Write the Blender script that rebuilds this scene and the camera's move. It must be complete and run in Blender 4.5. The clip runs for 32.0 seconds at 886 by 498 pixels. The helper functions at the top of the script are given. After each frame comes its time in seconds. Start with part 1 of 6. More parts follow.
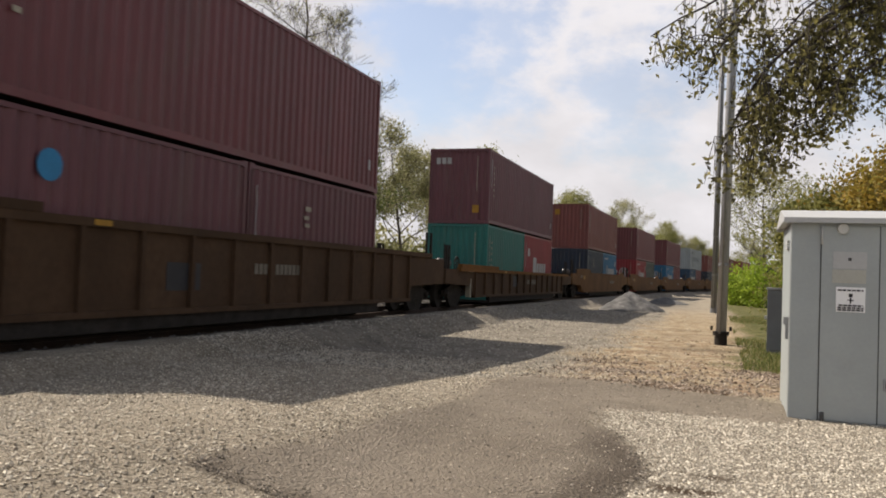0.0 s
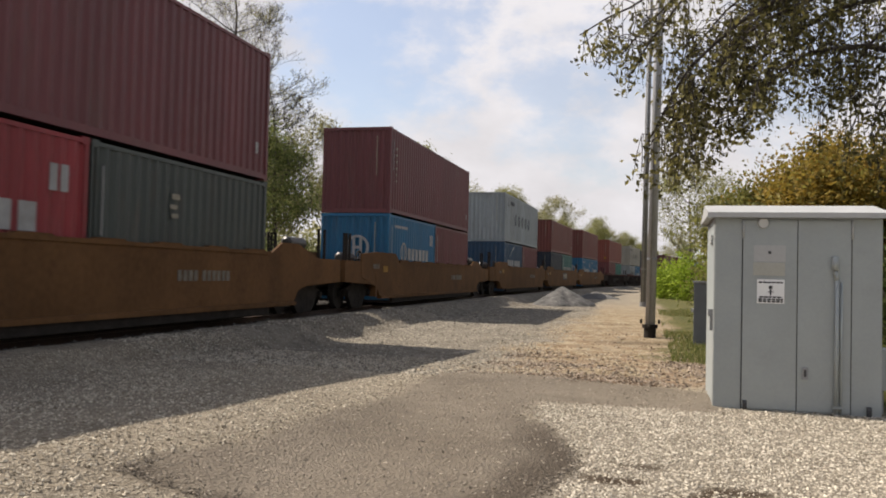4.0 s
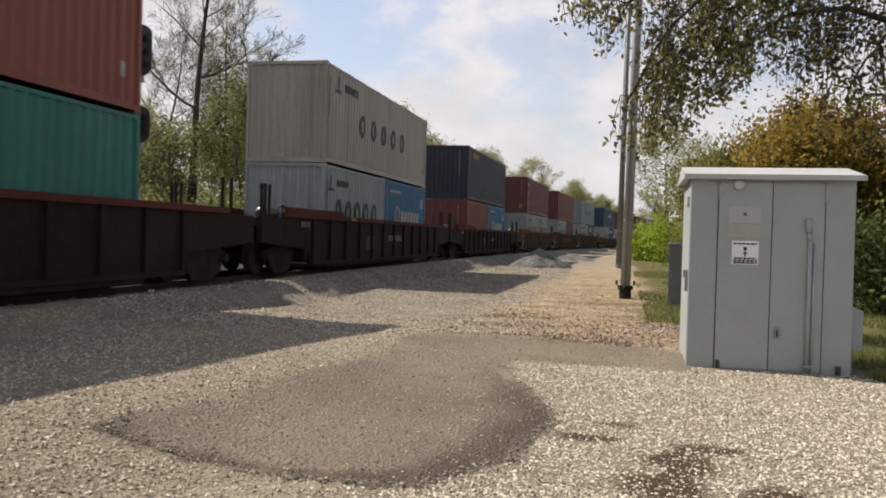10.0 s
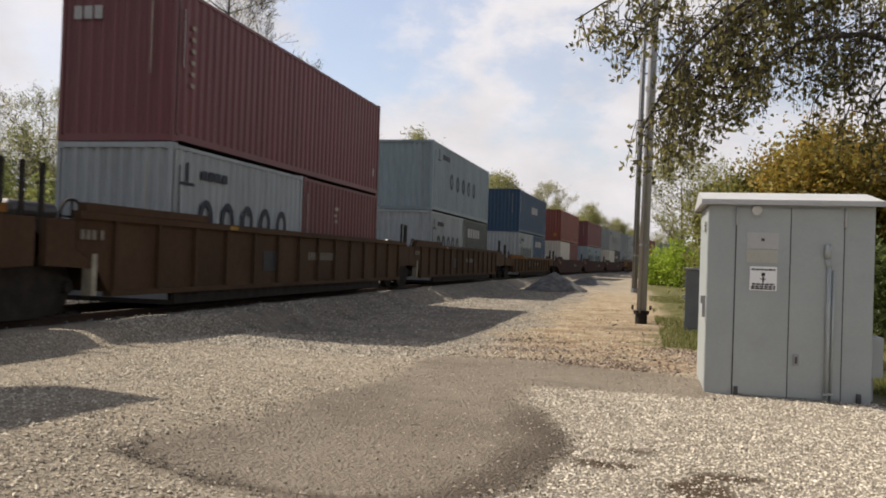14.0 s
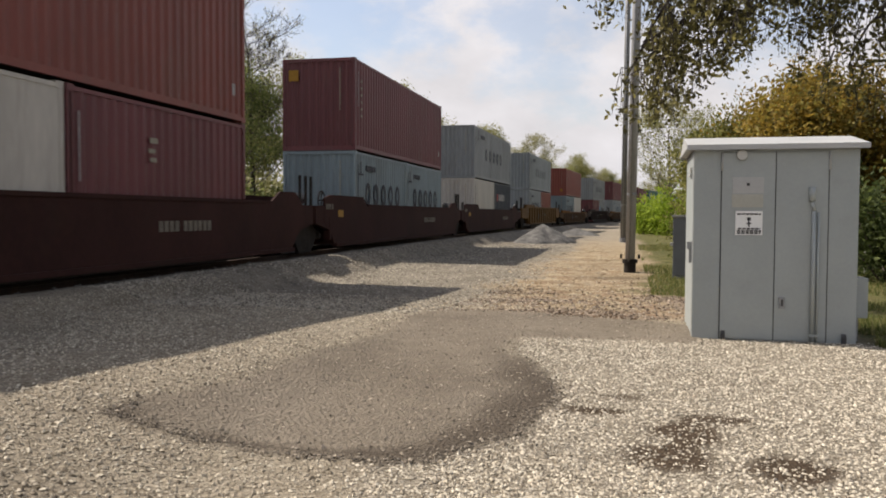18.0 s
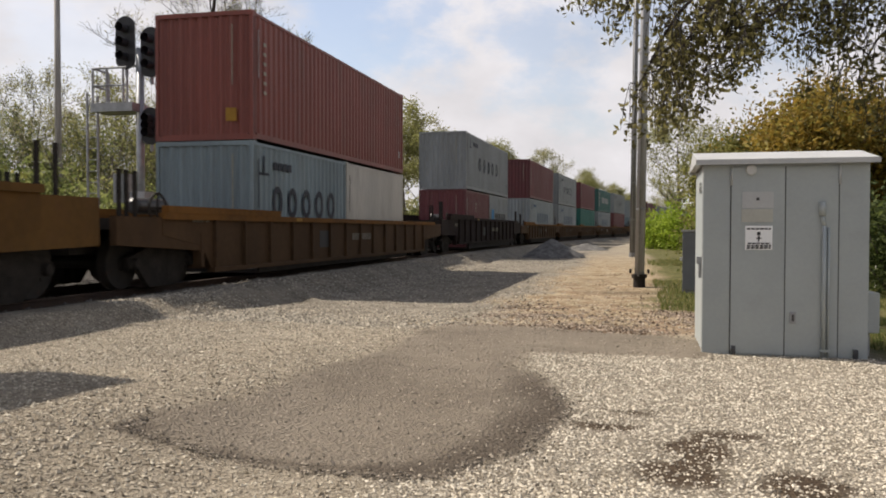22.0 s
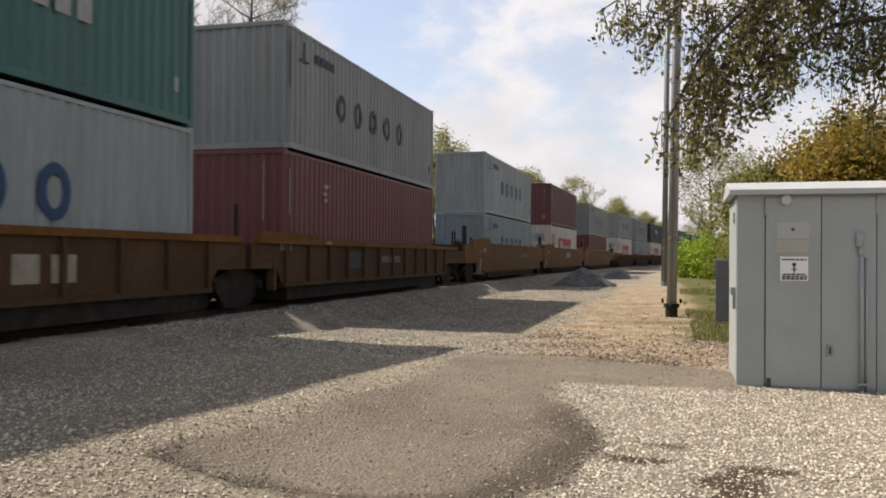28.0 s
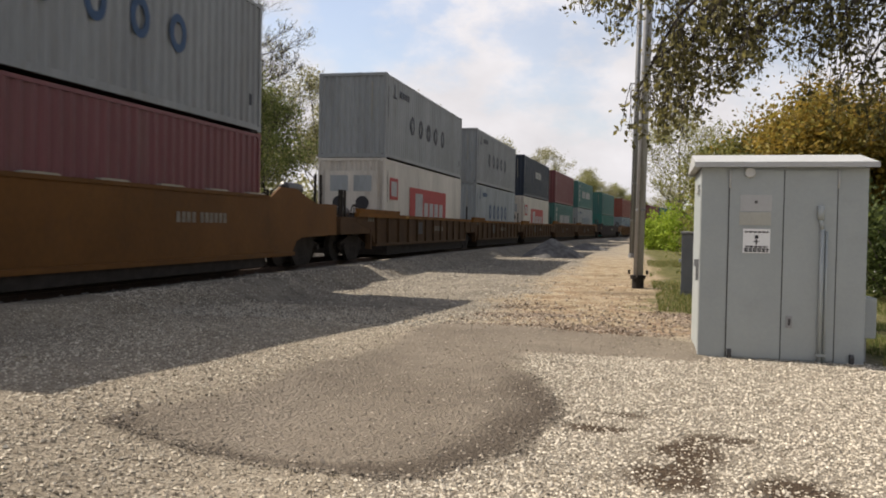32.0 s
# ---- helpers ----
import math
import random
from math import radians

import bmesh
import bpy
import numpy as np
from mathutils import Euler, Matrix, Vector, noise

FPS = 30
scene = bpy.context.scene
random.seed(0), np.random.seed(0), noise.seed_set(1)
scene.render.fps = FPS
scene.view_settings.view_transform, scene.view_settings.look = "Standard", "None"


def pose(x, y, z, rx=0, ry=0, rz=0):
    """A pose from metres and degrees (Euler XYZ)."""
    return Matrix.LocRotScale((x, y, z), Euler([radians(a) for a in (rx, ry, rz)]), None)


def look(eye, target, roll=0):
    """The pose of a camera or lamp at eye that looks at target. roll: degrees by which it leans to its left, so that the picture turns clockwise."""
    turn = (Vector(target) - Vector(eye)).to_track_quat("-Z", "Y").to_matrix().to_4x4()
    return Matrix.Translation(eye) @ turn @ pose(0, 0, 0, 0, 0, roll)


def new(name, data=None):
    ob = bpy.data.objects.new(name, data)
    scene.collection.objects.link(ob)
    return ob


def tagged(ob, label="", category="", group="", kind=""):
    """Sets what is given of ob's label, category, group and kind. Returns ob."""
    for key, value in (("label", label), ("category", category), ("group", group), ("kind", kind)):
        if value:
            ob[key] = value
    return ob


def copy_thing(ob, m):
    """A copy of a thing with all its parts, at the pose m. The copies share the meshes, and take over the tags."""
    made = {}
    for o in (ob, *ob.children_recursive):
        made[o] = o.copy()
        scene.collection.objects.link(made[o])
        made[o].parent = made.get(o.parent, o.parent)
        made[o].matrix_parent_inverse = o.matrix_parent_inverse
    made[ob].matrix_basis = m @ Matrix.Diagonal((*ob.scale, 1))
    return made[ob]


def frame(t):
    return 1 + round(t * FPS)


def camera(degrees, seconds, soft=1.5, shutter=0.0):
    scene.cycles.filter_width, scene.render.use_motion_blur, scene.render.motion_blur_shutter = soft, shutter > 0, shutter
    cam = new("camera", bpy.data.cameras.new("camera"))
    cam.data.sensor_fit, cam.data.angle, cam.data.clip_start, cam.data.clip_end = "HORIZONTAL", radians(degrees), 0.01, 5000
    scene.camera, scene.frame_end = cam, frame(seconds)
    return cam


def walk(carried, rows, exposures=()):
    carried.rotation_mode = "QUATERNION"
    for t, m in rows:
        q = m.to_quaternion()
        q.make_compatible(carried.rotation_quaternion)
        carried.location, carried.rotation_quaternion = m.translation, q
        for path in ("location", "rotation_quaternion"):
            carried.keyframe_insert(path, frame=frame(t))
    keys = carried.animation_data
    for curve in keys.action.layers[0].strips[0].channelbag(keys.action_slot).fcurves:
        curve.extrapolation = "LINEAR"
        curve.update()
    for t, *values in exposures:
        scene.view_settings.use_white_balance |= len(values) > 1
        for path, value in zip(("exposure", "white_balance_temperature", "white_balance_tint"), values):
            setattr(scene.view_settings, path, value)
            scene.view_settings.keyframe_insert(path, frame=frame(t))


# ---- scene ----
cam = camera(56.2, 32.0, soft=1.85, shutter=0.12)
PATH = [
    (0, (-0.002, 0.003, 1.515), (-0.636, 1.898, 1.576), 2.1),
    (0.5, (-0.019, -0.013, 1.516), (-0.646, 1.886, 1.578), 1.4),
    (1, (-0.001, -0.017, 1.52), (-0.575, 1.898, 1.586), 1.5),
    (1.5, (0.001, -0.014, 1.514), (-0.553, 1.905, 1.609), 1.5),
    (2, (-0.001, -0.015, 1.516), (-0.497, 1.921, 1.598), 1.4),
    (2.5, (0.006, -0.015, 1.518), (-0.475, 1.924, 1.608), 0.7),
    (3, (0.0, -0.013, 1.51), (-0.495, 1.924, 1.579), 1.5),
    (3.5, (0.01, -0.004, 1.513), (-0.481, 1.934, 1.572), 1.4),
    (5.5, (0.025, 0.005, 1.511), (-0.436, 1.95, 1.573), 1.5),
    (6, (0.026, 0.024, 1.527), (-0.454, 1.965, 1.539), 0.9),
    (6.5, (0.009, 0.017, 1.509), (-0.514, 1.947, 1.488), 1.5),
    (7, (0.018, 0.008, 1.509), (-0.54, 1.929, 1.5), 0.4),
    (7.5, (0.013, 0.004, 1.5), (-0.501, 1.937, 1.498), 1.4),
    (8, (0.014, 0.004, 1.507), (-0.452, 1.949, 1.508), 1.7),
    (8.5, (0.015, 0.016, 1.508), (-0.443, 1.962, 1.495), 1.6),
    (9, (-0.002, 0.0, 1.499), (-0.451, 1.949, 1.483), 1.5),
    (9.5, (0.012, 0.012, 1.505), (-0.42, 1.964, 1.472), 2.3),
    (10, (0.008, 0.015, 1.5), (-0.419, 1.969, 1.468), 1.6),
    (10.5, (0.006, 0.002, 1.505), (-0.405, 1.959, 1.485), 1.1),
    (11, (0.006, -0.004, 1.499), (-0.387, 1.957, 1.496), -0.1),
    (11.5, (0.005, -0.006, 1.5), (-0.412, 1.95, 1.522), -0.3),
    (12, (0.019, -0.008, 1.5), (-0.381, 1.951, 1.551), -0.1),
    (12.5, (0.01, -0.006, 1.501), (-0.404, 1.95, 1.542), 0.0),
    (13, (0.002, -0.005, 1.502), (-0.464, 1.94, 1.525), 0.7),
    (13.5, (-0.006, -0.006, 1.497), (-0.49, 1.935, 1.53), 0.5),
    (14, (-0.008, -0.002, 1.508), (-0.471, 1.944, 1.531), 1.9),
    (14.5, (-0.009, 0.005, 1.494), (-0.489, 1.946, 1.474), 0.9),
    (16.5, (0.013, 0.014, 1.502), (-0.432, 1.964, 1.489), 0.6),
    (17, (0.015, 0.009, 1.497), (-0.414, 1.962, 1.449), 0.1),
    (17.5, (0.005, 0.006, 1.492), (-0.483, 1.944, 1.423), 0.3),
    (18, (0.018, 0.016, 1.492), (-0.418, 1.966, 1.408), 0.2),
    (18.5, (0.026, 0.021, 1.491), (-0.417, 1.97, 1.416), 0.2),
    (19, (0.02, 0.014, 1.493), (-0.403, 1.968, 1.448), -0.7),
    (19.5, (0.014, 0.001, 1.496), (-0.397, 1.958, 1.455), -1.7),
    (20, (0.029, 0.002, 1.49), (-0.376, 1.96, 1.463), -0.4),
    (20.5, (0.031, 0.009, 1.495), (-0.383, 1.966, 1.471), -0.8),
    (21, (0.03, 0.01, 1.492), (-0.393, 1.964, 1.461), -0.2),
    (21.5, (0.027, 0.016, 1.491), (-0.434, 1.961, 1.456), 0.0),
    (22, (0.017, 0.007, 1.495), (-0.44, 1.953, 1.447), 0.1),
    (22.5, (0.025, 0.012, 1.493), (-0.425, 1.96, 1.465), 0.4),
    (23, (0.018, 0.011, 1.494), (-0.447, 1.956, 1.473), 0.7),
    (23.5, (0.019, 0.013, 1.492), (-0.455, 1.956, 1.464), 1.0),
    (24, (0.019, 0.013, 1.495), (-0.455, 1.956, 1.461), 0.8),
    (24.5, (0.021, 0.005, 1.486), (-0.474, 1.943, 1.473), 0.6),
    (25, (0.027, 0.018, 1.497), (-0.457, 1.958, 1.498), 0.0),
    (25.5, (0.024, 0.016, 1.506), (-0.465, 1.955, 1.496), -1.1),
    (27.5, (0.023, 0.026, 1.516), (-0.523, 1.95, 1.519), 0.4),
    (28, (0.007, -0.009, 1.515), (-0.52, 1.92, 1.532), 0.4),
    (28.5, (0.002, 0.009, 1.516), (-0.503, 1.944, 1.505), 1.0),
    (29, (0.008, 0.043, 1.517), (-0.511, 1.974, 1.488), 1.5),
    (29.5, (0.014, 0.049, 1.509), (-0.485, 1.985, 1.463), 1.4),
    (30, (0.014, 0.015, 1.503), (-0.492, 1.949, 1.473), 1.1),
    (30.5, (0.017, 0.027, 1.509), (-0.482, 1.963, 1.462), 1.0),
    (31, (0.031, 0.047, 1.505), (-0.467, 1.983, 1.475), 1.1),
    (31.5, (0.035, -0.003, 1.512), (-0.402, 1.949, 1.498), 1.8),
    (32, (0.051, 0.041, 1.503), (-0.407, 1.987, 1.449), 1.0),
]
walk(cam, [(t, look(eye, target, roll)) for t, eye, target, roll in PATH], exposures=[(0.0, 0.49, 6800, 14.0), (25.5, 0.47, 6800, 14.0), (28.5, 0.60, 6800, 14.0), (30.0, 0.58, 6800, 14.0), (32.0, 0.54, 6800, 14.0)])

# ---------------------------------------------------------------- world, sun, exposure
SUN_TO = Vector((-5.3, 1.0, 6.48)).normalized()
world = bpy.data.worlds.new("sky")
scene.world = world
world.use_nodes = True
wn, wl = world.node_tree.nodes, world.node_tree.links
wn.clear()
w_out = wn.new("ShaderNodeOutputWorld")
w_bg = wn.new("ShaderNodeBackground")
w_sky = wn.new("ShaderNodeTexSky")
w_sky.sky_type = "NISHITA"
w_sky.sun_disc = False
w_sky.sun_elevation = math.asin(SUN_TO.z)
w_sky.sun_rotation = math.atan2(SUN_TO.x, SUN_TO.y)
w_sky.dust_density = 2.0
w_tc = wn.new("ShaderNodeTexCoord")
w_map = wn.new("ShaderNodeMapping")
w_map.inputs["Scale"].default_value = (1.0, 1.0, 1.7)
w_map.inputs["Location"].default_value = (0.35, 0.1, 0.0)
wl.new(w_tc.outputs["Generated"], w_map.inputs["Vector"])


def sky_node(kind, operation="", **values):
    nd = wn.new(kind)
    if operation:
        nd.operation = operation
    for key, value in values.items():
        nd.inputs[key].default_value = value
    return nd


def sky_noise(scale, detail, rough):
    nd = sky_node("ShaderNodeTexNoise", Scale=scale, Detail=detail, Roughness=rough)
    wl.new(w_map.outputs[0], nd.inputs["Vector"])
    return nd


# openings of blue between the clouds, ragged by noise: way to the middle, reach, how clear
w_rag = sky_noise(7.0, 6.0, 0.62)
w_cen = sky_node("ShaderNodeVectorMath", "SUBTRACT")
w_cen.inputs[1].default_value = (0.5, 0.5, 0.5)
wl.new(w_rag.outputs["Color"], w_cen.inputs[0])
w_amp = sky_node("ShaderNodeVectorMath", "SCALE", Scale=0.34)
wl.new(w_cen.outputs[0], w_amp.inputs[0])
w_dir = sky_node("ShaderNodeVectorMath", "ADD")
wl.new(w_tc.outputs["Generated"], w_dir.inputs[0])
wl.new(w_amp.outputs[0], w_dir.inputs[1])
w_clear = None
for way, reach, clear in (((-0.34, 0.905, 0.255), 0.15, 0.85), ((-0.25, 0.93, 0.29), 0.10, 0.7), ((-0.09, 0.972, 0.205), 0.105, 0.62), ((-0.03, 0.97, 0.25), 0.09, 0.6),
                          ((0.15, 0.96, 0.235), 0.12, 0.6), ((-0.60, 0.77, 0.20), 0.13, 0.35), ((-0.3, 0.8, 0.52), 0.28, 0.7), ((0.35, 0.75, 0.55), 0.3, 0.7)):
    w_far = sky_node("ShaderNodeVectorMath", "DISTANCE")
    w_far.inputs[1].default_value = way
    wl.new(w_dir.outputs[0], w_far.inputs[0])
    w_spot = wn.new("ShaderNodeMapRange")
    w_spot.interpolation_type = "SMOOTHSTEP"
    for key, value in (("From Min", reach), ("From Max", reach * 0.25), ("To Min", 0.0), ("To Max", clear)):
        w_spot.inputs[key].default_value = value
    wl.new(w_far.outputs["Value"], w_spot.inputs["Value"])
    if w_clear is None:
        w_clear = w_spot
    else:
        w_max = sky_node("ShaderNodeMath", "MAXIMUM")
        wl.new(w_clear.outputs[0], w_max.inputs[0])
        wl.new(w_spot.outputs[0], w_max.inputs[1])
        w_clear = w_max
# higher up the clouds are broken and more of the blue shows
w_n1 = sky_noise(2.3, 6.0, 0.6)
w_gap = wn.new("ShaderNodeMapRange")
for key, value in (("From Min", 0.62), ("From Max", 0.46), ("To Min", 0.15), ("To Max", 0.9)):
    w_gap.inputs[key].default_value = value
wl.new(w_n1.outputs["Fac"], w_gap.inputs["Value"])
w_xyz = wn.new("ShaderNodeSeparateXYZ")
wl.new(w_tc.outputs["Generated"], w_xyz.inputs[0])
w_rise = wn.new("ShaderNodeMapRange")
w_rise.interpolation_type = "SMOOTHSTEP"
for key, value in (("From Min", 0.30), ("From Max", 0.55)):
    w_rise.inputs[key].default_value = value
wl.new(w_xyz.outputs["Z"], w_rise.inputs["Value"])
w_high = sky_node("ShaderNodeMath", "MULTIPLY")
wl.new(w_gap.outputs[0], w_high.inputs[0])
wl.new(w_rise.outputs[0], w_high.inputs[1])
w_max = sky_node("ShaderNodeMath", "MAXIMUM")
wl.new(w_clear.outputs[0], w_max.inputs[0])
wl.new(w_high.outputs[0], w_max.inputs[1])
w_clear = w_max
w_n2 = sky_noise(4.2, 6.0, 0.58)
w_shade = wn.new("ShaderNodeMapRange")
for key, value in (("From Min", 0.36), ("From Max", 0.62), ("To Min", 4.25), ("To Max", 5.35)):
    w_shade.inputs[key].default_value = value
wl.new(w_n2.outputs["Fac"], w_shade.inputs["Value"])
w_vm = sky_node("ShaderNodeVectorMath", "SCALE")
w_vm.inputs[0].default_value = (0.97, 0.985, 1.03)
wl.new(w_shade.outputs[0], w_vm.inputs["Scale"])
w_mix = wn.new("ShaderNodeMixRGB")
wl.new(w_clear.outputs[0], w_mix.inputs["Fac"])
wl.new(w_vm.outputs[0], w_mix.inputs["Color1"])
wl.new(w_sky.outputs[0], w_mix.inputs["Color2"])
wl.new(w_mix.outputs[0], w_bg.inputs["Color"])
wl.new(w_bg.outputs[0], w_out.inputs["Surface"])
w_bg.inputs["Strength"].default_value = 0.116

sun_data = bpy.data.lights.new("sun", "SUN")
sun_data.energy = 5.0
sun_data.angle = radians(0.6)
sun_data.color = (1.0, 0.95, 0.86)
sun = new("sun", sun_data)
sun.matrix_world = look((0, 0, 60), Vector((0, 0, 60)) - SUN_TO)


# ---------------------------------------------------------------- materials
def mat(name, colour, rough=0.6, metal=0.0, vary=0.15, scale=3.0, grain=40.0, bump=0.1, rust=0.0, dirt=0.0, spec=0.3,
        rust_colour=(0.09, 0.04, 0.02), dirt_colour=(0.10, 0.085, 0.065), stretch=(1, 1, 1), rand=0.0):
    """A painted or natural surface: two scales of variation, stains of rust or dirt, fine relief."""
    m = bpy.data.materials.new(name)
    m.use_nodes = True
    n, l = m.node_tree.nodes, m.node_tree.links
    bsdf = n["Principled BSDF"]
    bsdf.inputs["Roughness"].default_value = rough
    bsdf.inputs["Metallic"].default_value = metal
    bsdf.inputs["Specular IOR Level"].default_value = spec
    tc = n.new("ShaderNodeTexCoord")
    mp = n.new("ShaderNodeMapping")
    mp.inputs["Scale"].default_value = stretch
    l.new(tc.outputs["Object"], mp.inputs["Vector"])
    info = n.new("ShaderNodeObjectInfo")
    add = n.new("ShaderNodeVectorMath")
    add.operation = "ADD"
    rv = n.new("ShaderNodeCombineXYZ")
    mul = n.new("ShaderNodeMath")
    mul.operation = "MULTIPLY"
    mul.inputs[1].default_value = 37.0
    l.new(info.outputs["Random"], mul.inputs[0])
    l.new(mul.outputs[0], rv.inputs["X"])
    l.new(mul.outputs[0], rv.inputs["Z"])
    l.new(mp.outputs[0], add.inputs[0])
    l.new(rv.outputs[0], add.inputs[1])
    big = n.new("ShaderNodeTexNoise")
    big.inputs["Scale"].default_value = scale
    big.inputs["Detail"].default_value = 4.0
    fine = n.new("ShaderNodeTexNoise")
    fine.inputs["Scale"].default_value = grain
    fine.inputs["Detail"].default_value = 3.0
    l.new(add.outputs[0], big.inputs["Vector"])
    l.new(add.outputs[0], fine.inputs["Vector"])

    def scaled(c, k):
        return (min(1, c[0] * k), min(1, c[1] * k), min(1, c[2] * k), 1)
    ramp = n.new("ShaderNodeValToRGB")
    ramp.color_ramp.elements[0].position, ramp.color_ramp.elements[1].position = 0.3, 0.7
    ramp.color_ramp.elements[0].color = scaled(colour, 1 - vary)
    ramp.color_ramp.elements[1].color = scaled(colour, 1 + vary)
    l.new(big.outputs["Fac"], ramp.inputs["Fac"])
    ramp2 = n.new("ShaderNodeValToRGB")
    ramp2.color_ramp.elements[0].position, ramp2.color_ramp.elements[1].position = 0.3, 0.72
    ramp2.color_ramp.elements[0].color = scaled((1, 1, 1), 1 - vary)
    ramp2.color_ramp.elements[1].color = (1, 1, 1, 1)
    l.new(fine.outputs["Fac"], ramp2.inputs["Fac"])
    mx = n.new("ShaderNodeMixRGB")
    mx.blend_type = "MULTIPLY"
    mx.inputs["Fac"].default_value = 1.0
    l.new(ramp.outputs[0], mx.inputs["Color1"])
    l.new(ramp2.outputs[0], mx.inputs["Color2"])
    last = mx
    if rand:
        hsv = n.new("ShaderNodeHueSaturation")
        mr = n.new("ShaderNodeMapRange")
        mr.inputs["To Min"].default_value, mr.inputs["To Max"].default_value = 1 - rand, 1 + rand
        l.new(info.outputs["Random"], mr.inputs["Value"])
        l.new(mr.outputs[0], hsv.inputs["Value"])
        l.new(last.outputs[0], hsv.inputs["Color"])
        last = hsv
    for amount, tint, sc in ((dirt, dirt_colour, 1.3), (rust, rust_colour, 5.0)):
        if amount:
            st = n.new("ShaderNodeTexNoise")
            st.inputs["Scale"].default_value = sc
            st.inputs["Detail"].default_value = 8.0
            st.inputs["Roughness"].default_value = 0.7
            l.new(add.outputs[0], st.inputs["Vector"])
            sr = n.new("ShaderNodeValToRGB")
            sr.color_ramp.elements[0].position = 0.62 - 0.25 * amount
            sr.color_ramp.elements[1].position = 0.80 - 0.15 * amount
            sr.color_ramp.elements[1].color = (amount, amount, amount, 1)
            l.new(st.outputs["Fac"], sr.inputs["Fac"])
            m2 = n.new("ShaderNodeMixRGB")
            m2.inputs["Color2"].default_value = (*tint, 1)
            l.new(sr.outputs[0], m2.inputs["Fac"])
            l.new(last.outputs[0], m2.inputs["Color1"])
            last = m2
    l.new(last.outputs[0], bsdf.inputs["Base Color"])
    if bump:
        bp = n.new("ShaderNodeBump")
        bp.inputs["Strength"].default_value = bump
        bp.inputs["Distance"].default_value = 0.02
        l.new(fine.outputs["Fac"], bp.inputs["Height"])
        l.new(bp.outputs[0], bsdf.inputs["Normal"])
    return m


BOX = dict(rough=0.52, vary=0.15, scale=0.9, grain=14.0, bump=0.05, rust=0.28, dirt=0.36, spec=0.42, stretch=(1, 1, 0.2), rand=0.08)
PAINT = {
    "maroon": mat("maroon_paint", (0.120, 0.030, 0.034), **BOX),
    "plum": mat("plum_paint", (0.100, 0.030, 0.038), **BOX),
    "brick": mat("brick_red_paint", (0.172, 0.041, 0.029), **BOX),
    "brown": mat("brown_red_paint", (0.140, 0.039, 0.032), **BOX),
    "scarlet": mat("scarlet_paint", (0.198, 0.017, 0.022), **BOX),
    "grey": mat("grey_paint", (0.196, 0.211, 0.215), **BOX),
    "pale": mat("pale_grey_paint", (0.232, 0.260, 0.270), **BOX),
    "beige": mat("beige_grey_paint", (0.285, 0.268, 0.232), **BOX),
    "slate": mat("blue_grey_paint", (0.163, 0.213, 0.233), **BOX),
    "white": mat("white_paint", (0.43, 0.405, 0.355), **BOX),
    "teal": mat("teal_paint", (0.006, 0.114, 0.096), **BOX),
    "green": mat("green_paint", (0.028, 0.110, 0.100), **BOX),
    "navy": mat("navy_paint", (0.010, 0.020, 0.037), **BOX),
    "blue": mat("blue_paint", (0.010, 0.047, 0.098), **BOX),
    "cyan": mat("bright_blue_paint", (0.006, 0.109, 0.218), **BOX),
    "dusk": mat("dark_green_grey_paint", (0.044, 0.056, 0.050), **BOX),
}
COLOUR_WORD = {"maroon": "maroon", "plum": "dark plum", "brick": "brick-red", "brown": "brownish-red", "scarlet": "bright red",
               "grey": "grey", "pale": "pale grey", "beige": "beige-grey", "slate": "blue-grey", "white": "off-white", "teal": "teal",
               "green": "dark green", "navy": "navy blue", "blue": "deep blue", "cyan": "bright blue", "dusk": "dark grey-green"}
CARBOX = dict(rough=0.8, vary=0.22, scale=1.2, grain=18.0, bump=0.12, rust=0.4, dirt=0.4, spec=0.12, rust_colour=(0.045, 0.020, 0.010), dirt_colour=(0.030, 0.022, 0.015), stretch=(1, 0.6, 0.5))
CAR = {
    "brown": mat("weathered_brown_steel", (0.066, 0.039, 0.022), **CARBOX),
    "dark": mat("dark_weathered_steel", (0.020, 0.013, 0.0115), **CARBOX),
    "oxide": mat("oxide_red_steel", (0.036, 0.014, 0.0115), **CARBOX),
    "ochre": mat("ochre_brown_steel", (0.130, 0.066, 0.027), **CARBOX),
    "yellow": mat("yellow_ochre_steel", (0.100, 0.043, 0.009), rough=0.65, vary=0.16, scale=1.2, grain=18, bump=0.1, rust=0.3, dirt=0.4, spec=0.15, dirt_colour=(0.040, 0.026, 0.012), stretch=(1, 0.6, 0.5)),
    "amber": mat("amber_ribbed_steel", (0.105, 0.052, 0.012), rough=0.65, vary=0.18, scale=1.2, grain=18, bump=0.1, rust=0.4, dirt=0.4, spec=0.15, dirt_colour=(0.040, 0.026, 0.012), stretch=(1, 0.6, 0.5)),
    "rust": mat("rust_red_rail_steel", (0.085, 0.028, 0.022), **CARBOX),
    "umber": mat("umber_brown_steel", (0.070, 0.041, 0.021), **CARBOX),
    "orange": mat("orange_rail_steel", (0.15, 0.068, 0.017), **CARBOX),
}
STEEL = mat("running_gear_steel", (0.031, 0.027, 0.0235), 0.85, 0.0, 0.3, 4, 30, 0.2, rust=0.3, rust_colour=(0.03, 0.018, 0.012), spec=0.1)
WHEEL = mat("wheel_steel", (0.026, 0.023, 0.020), 0.8, 0.0, 0.25, 4, 30, 0.1, rust=0.3)
RAIL = mat("rail_steel", (0.045, 0.030, 0.023), 0.75, 0.2, 0.25, 3, 40, 0.15, rust=0.4)
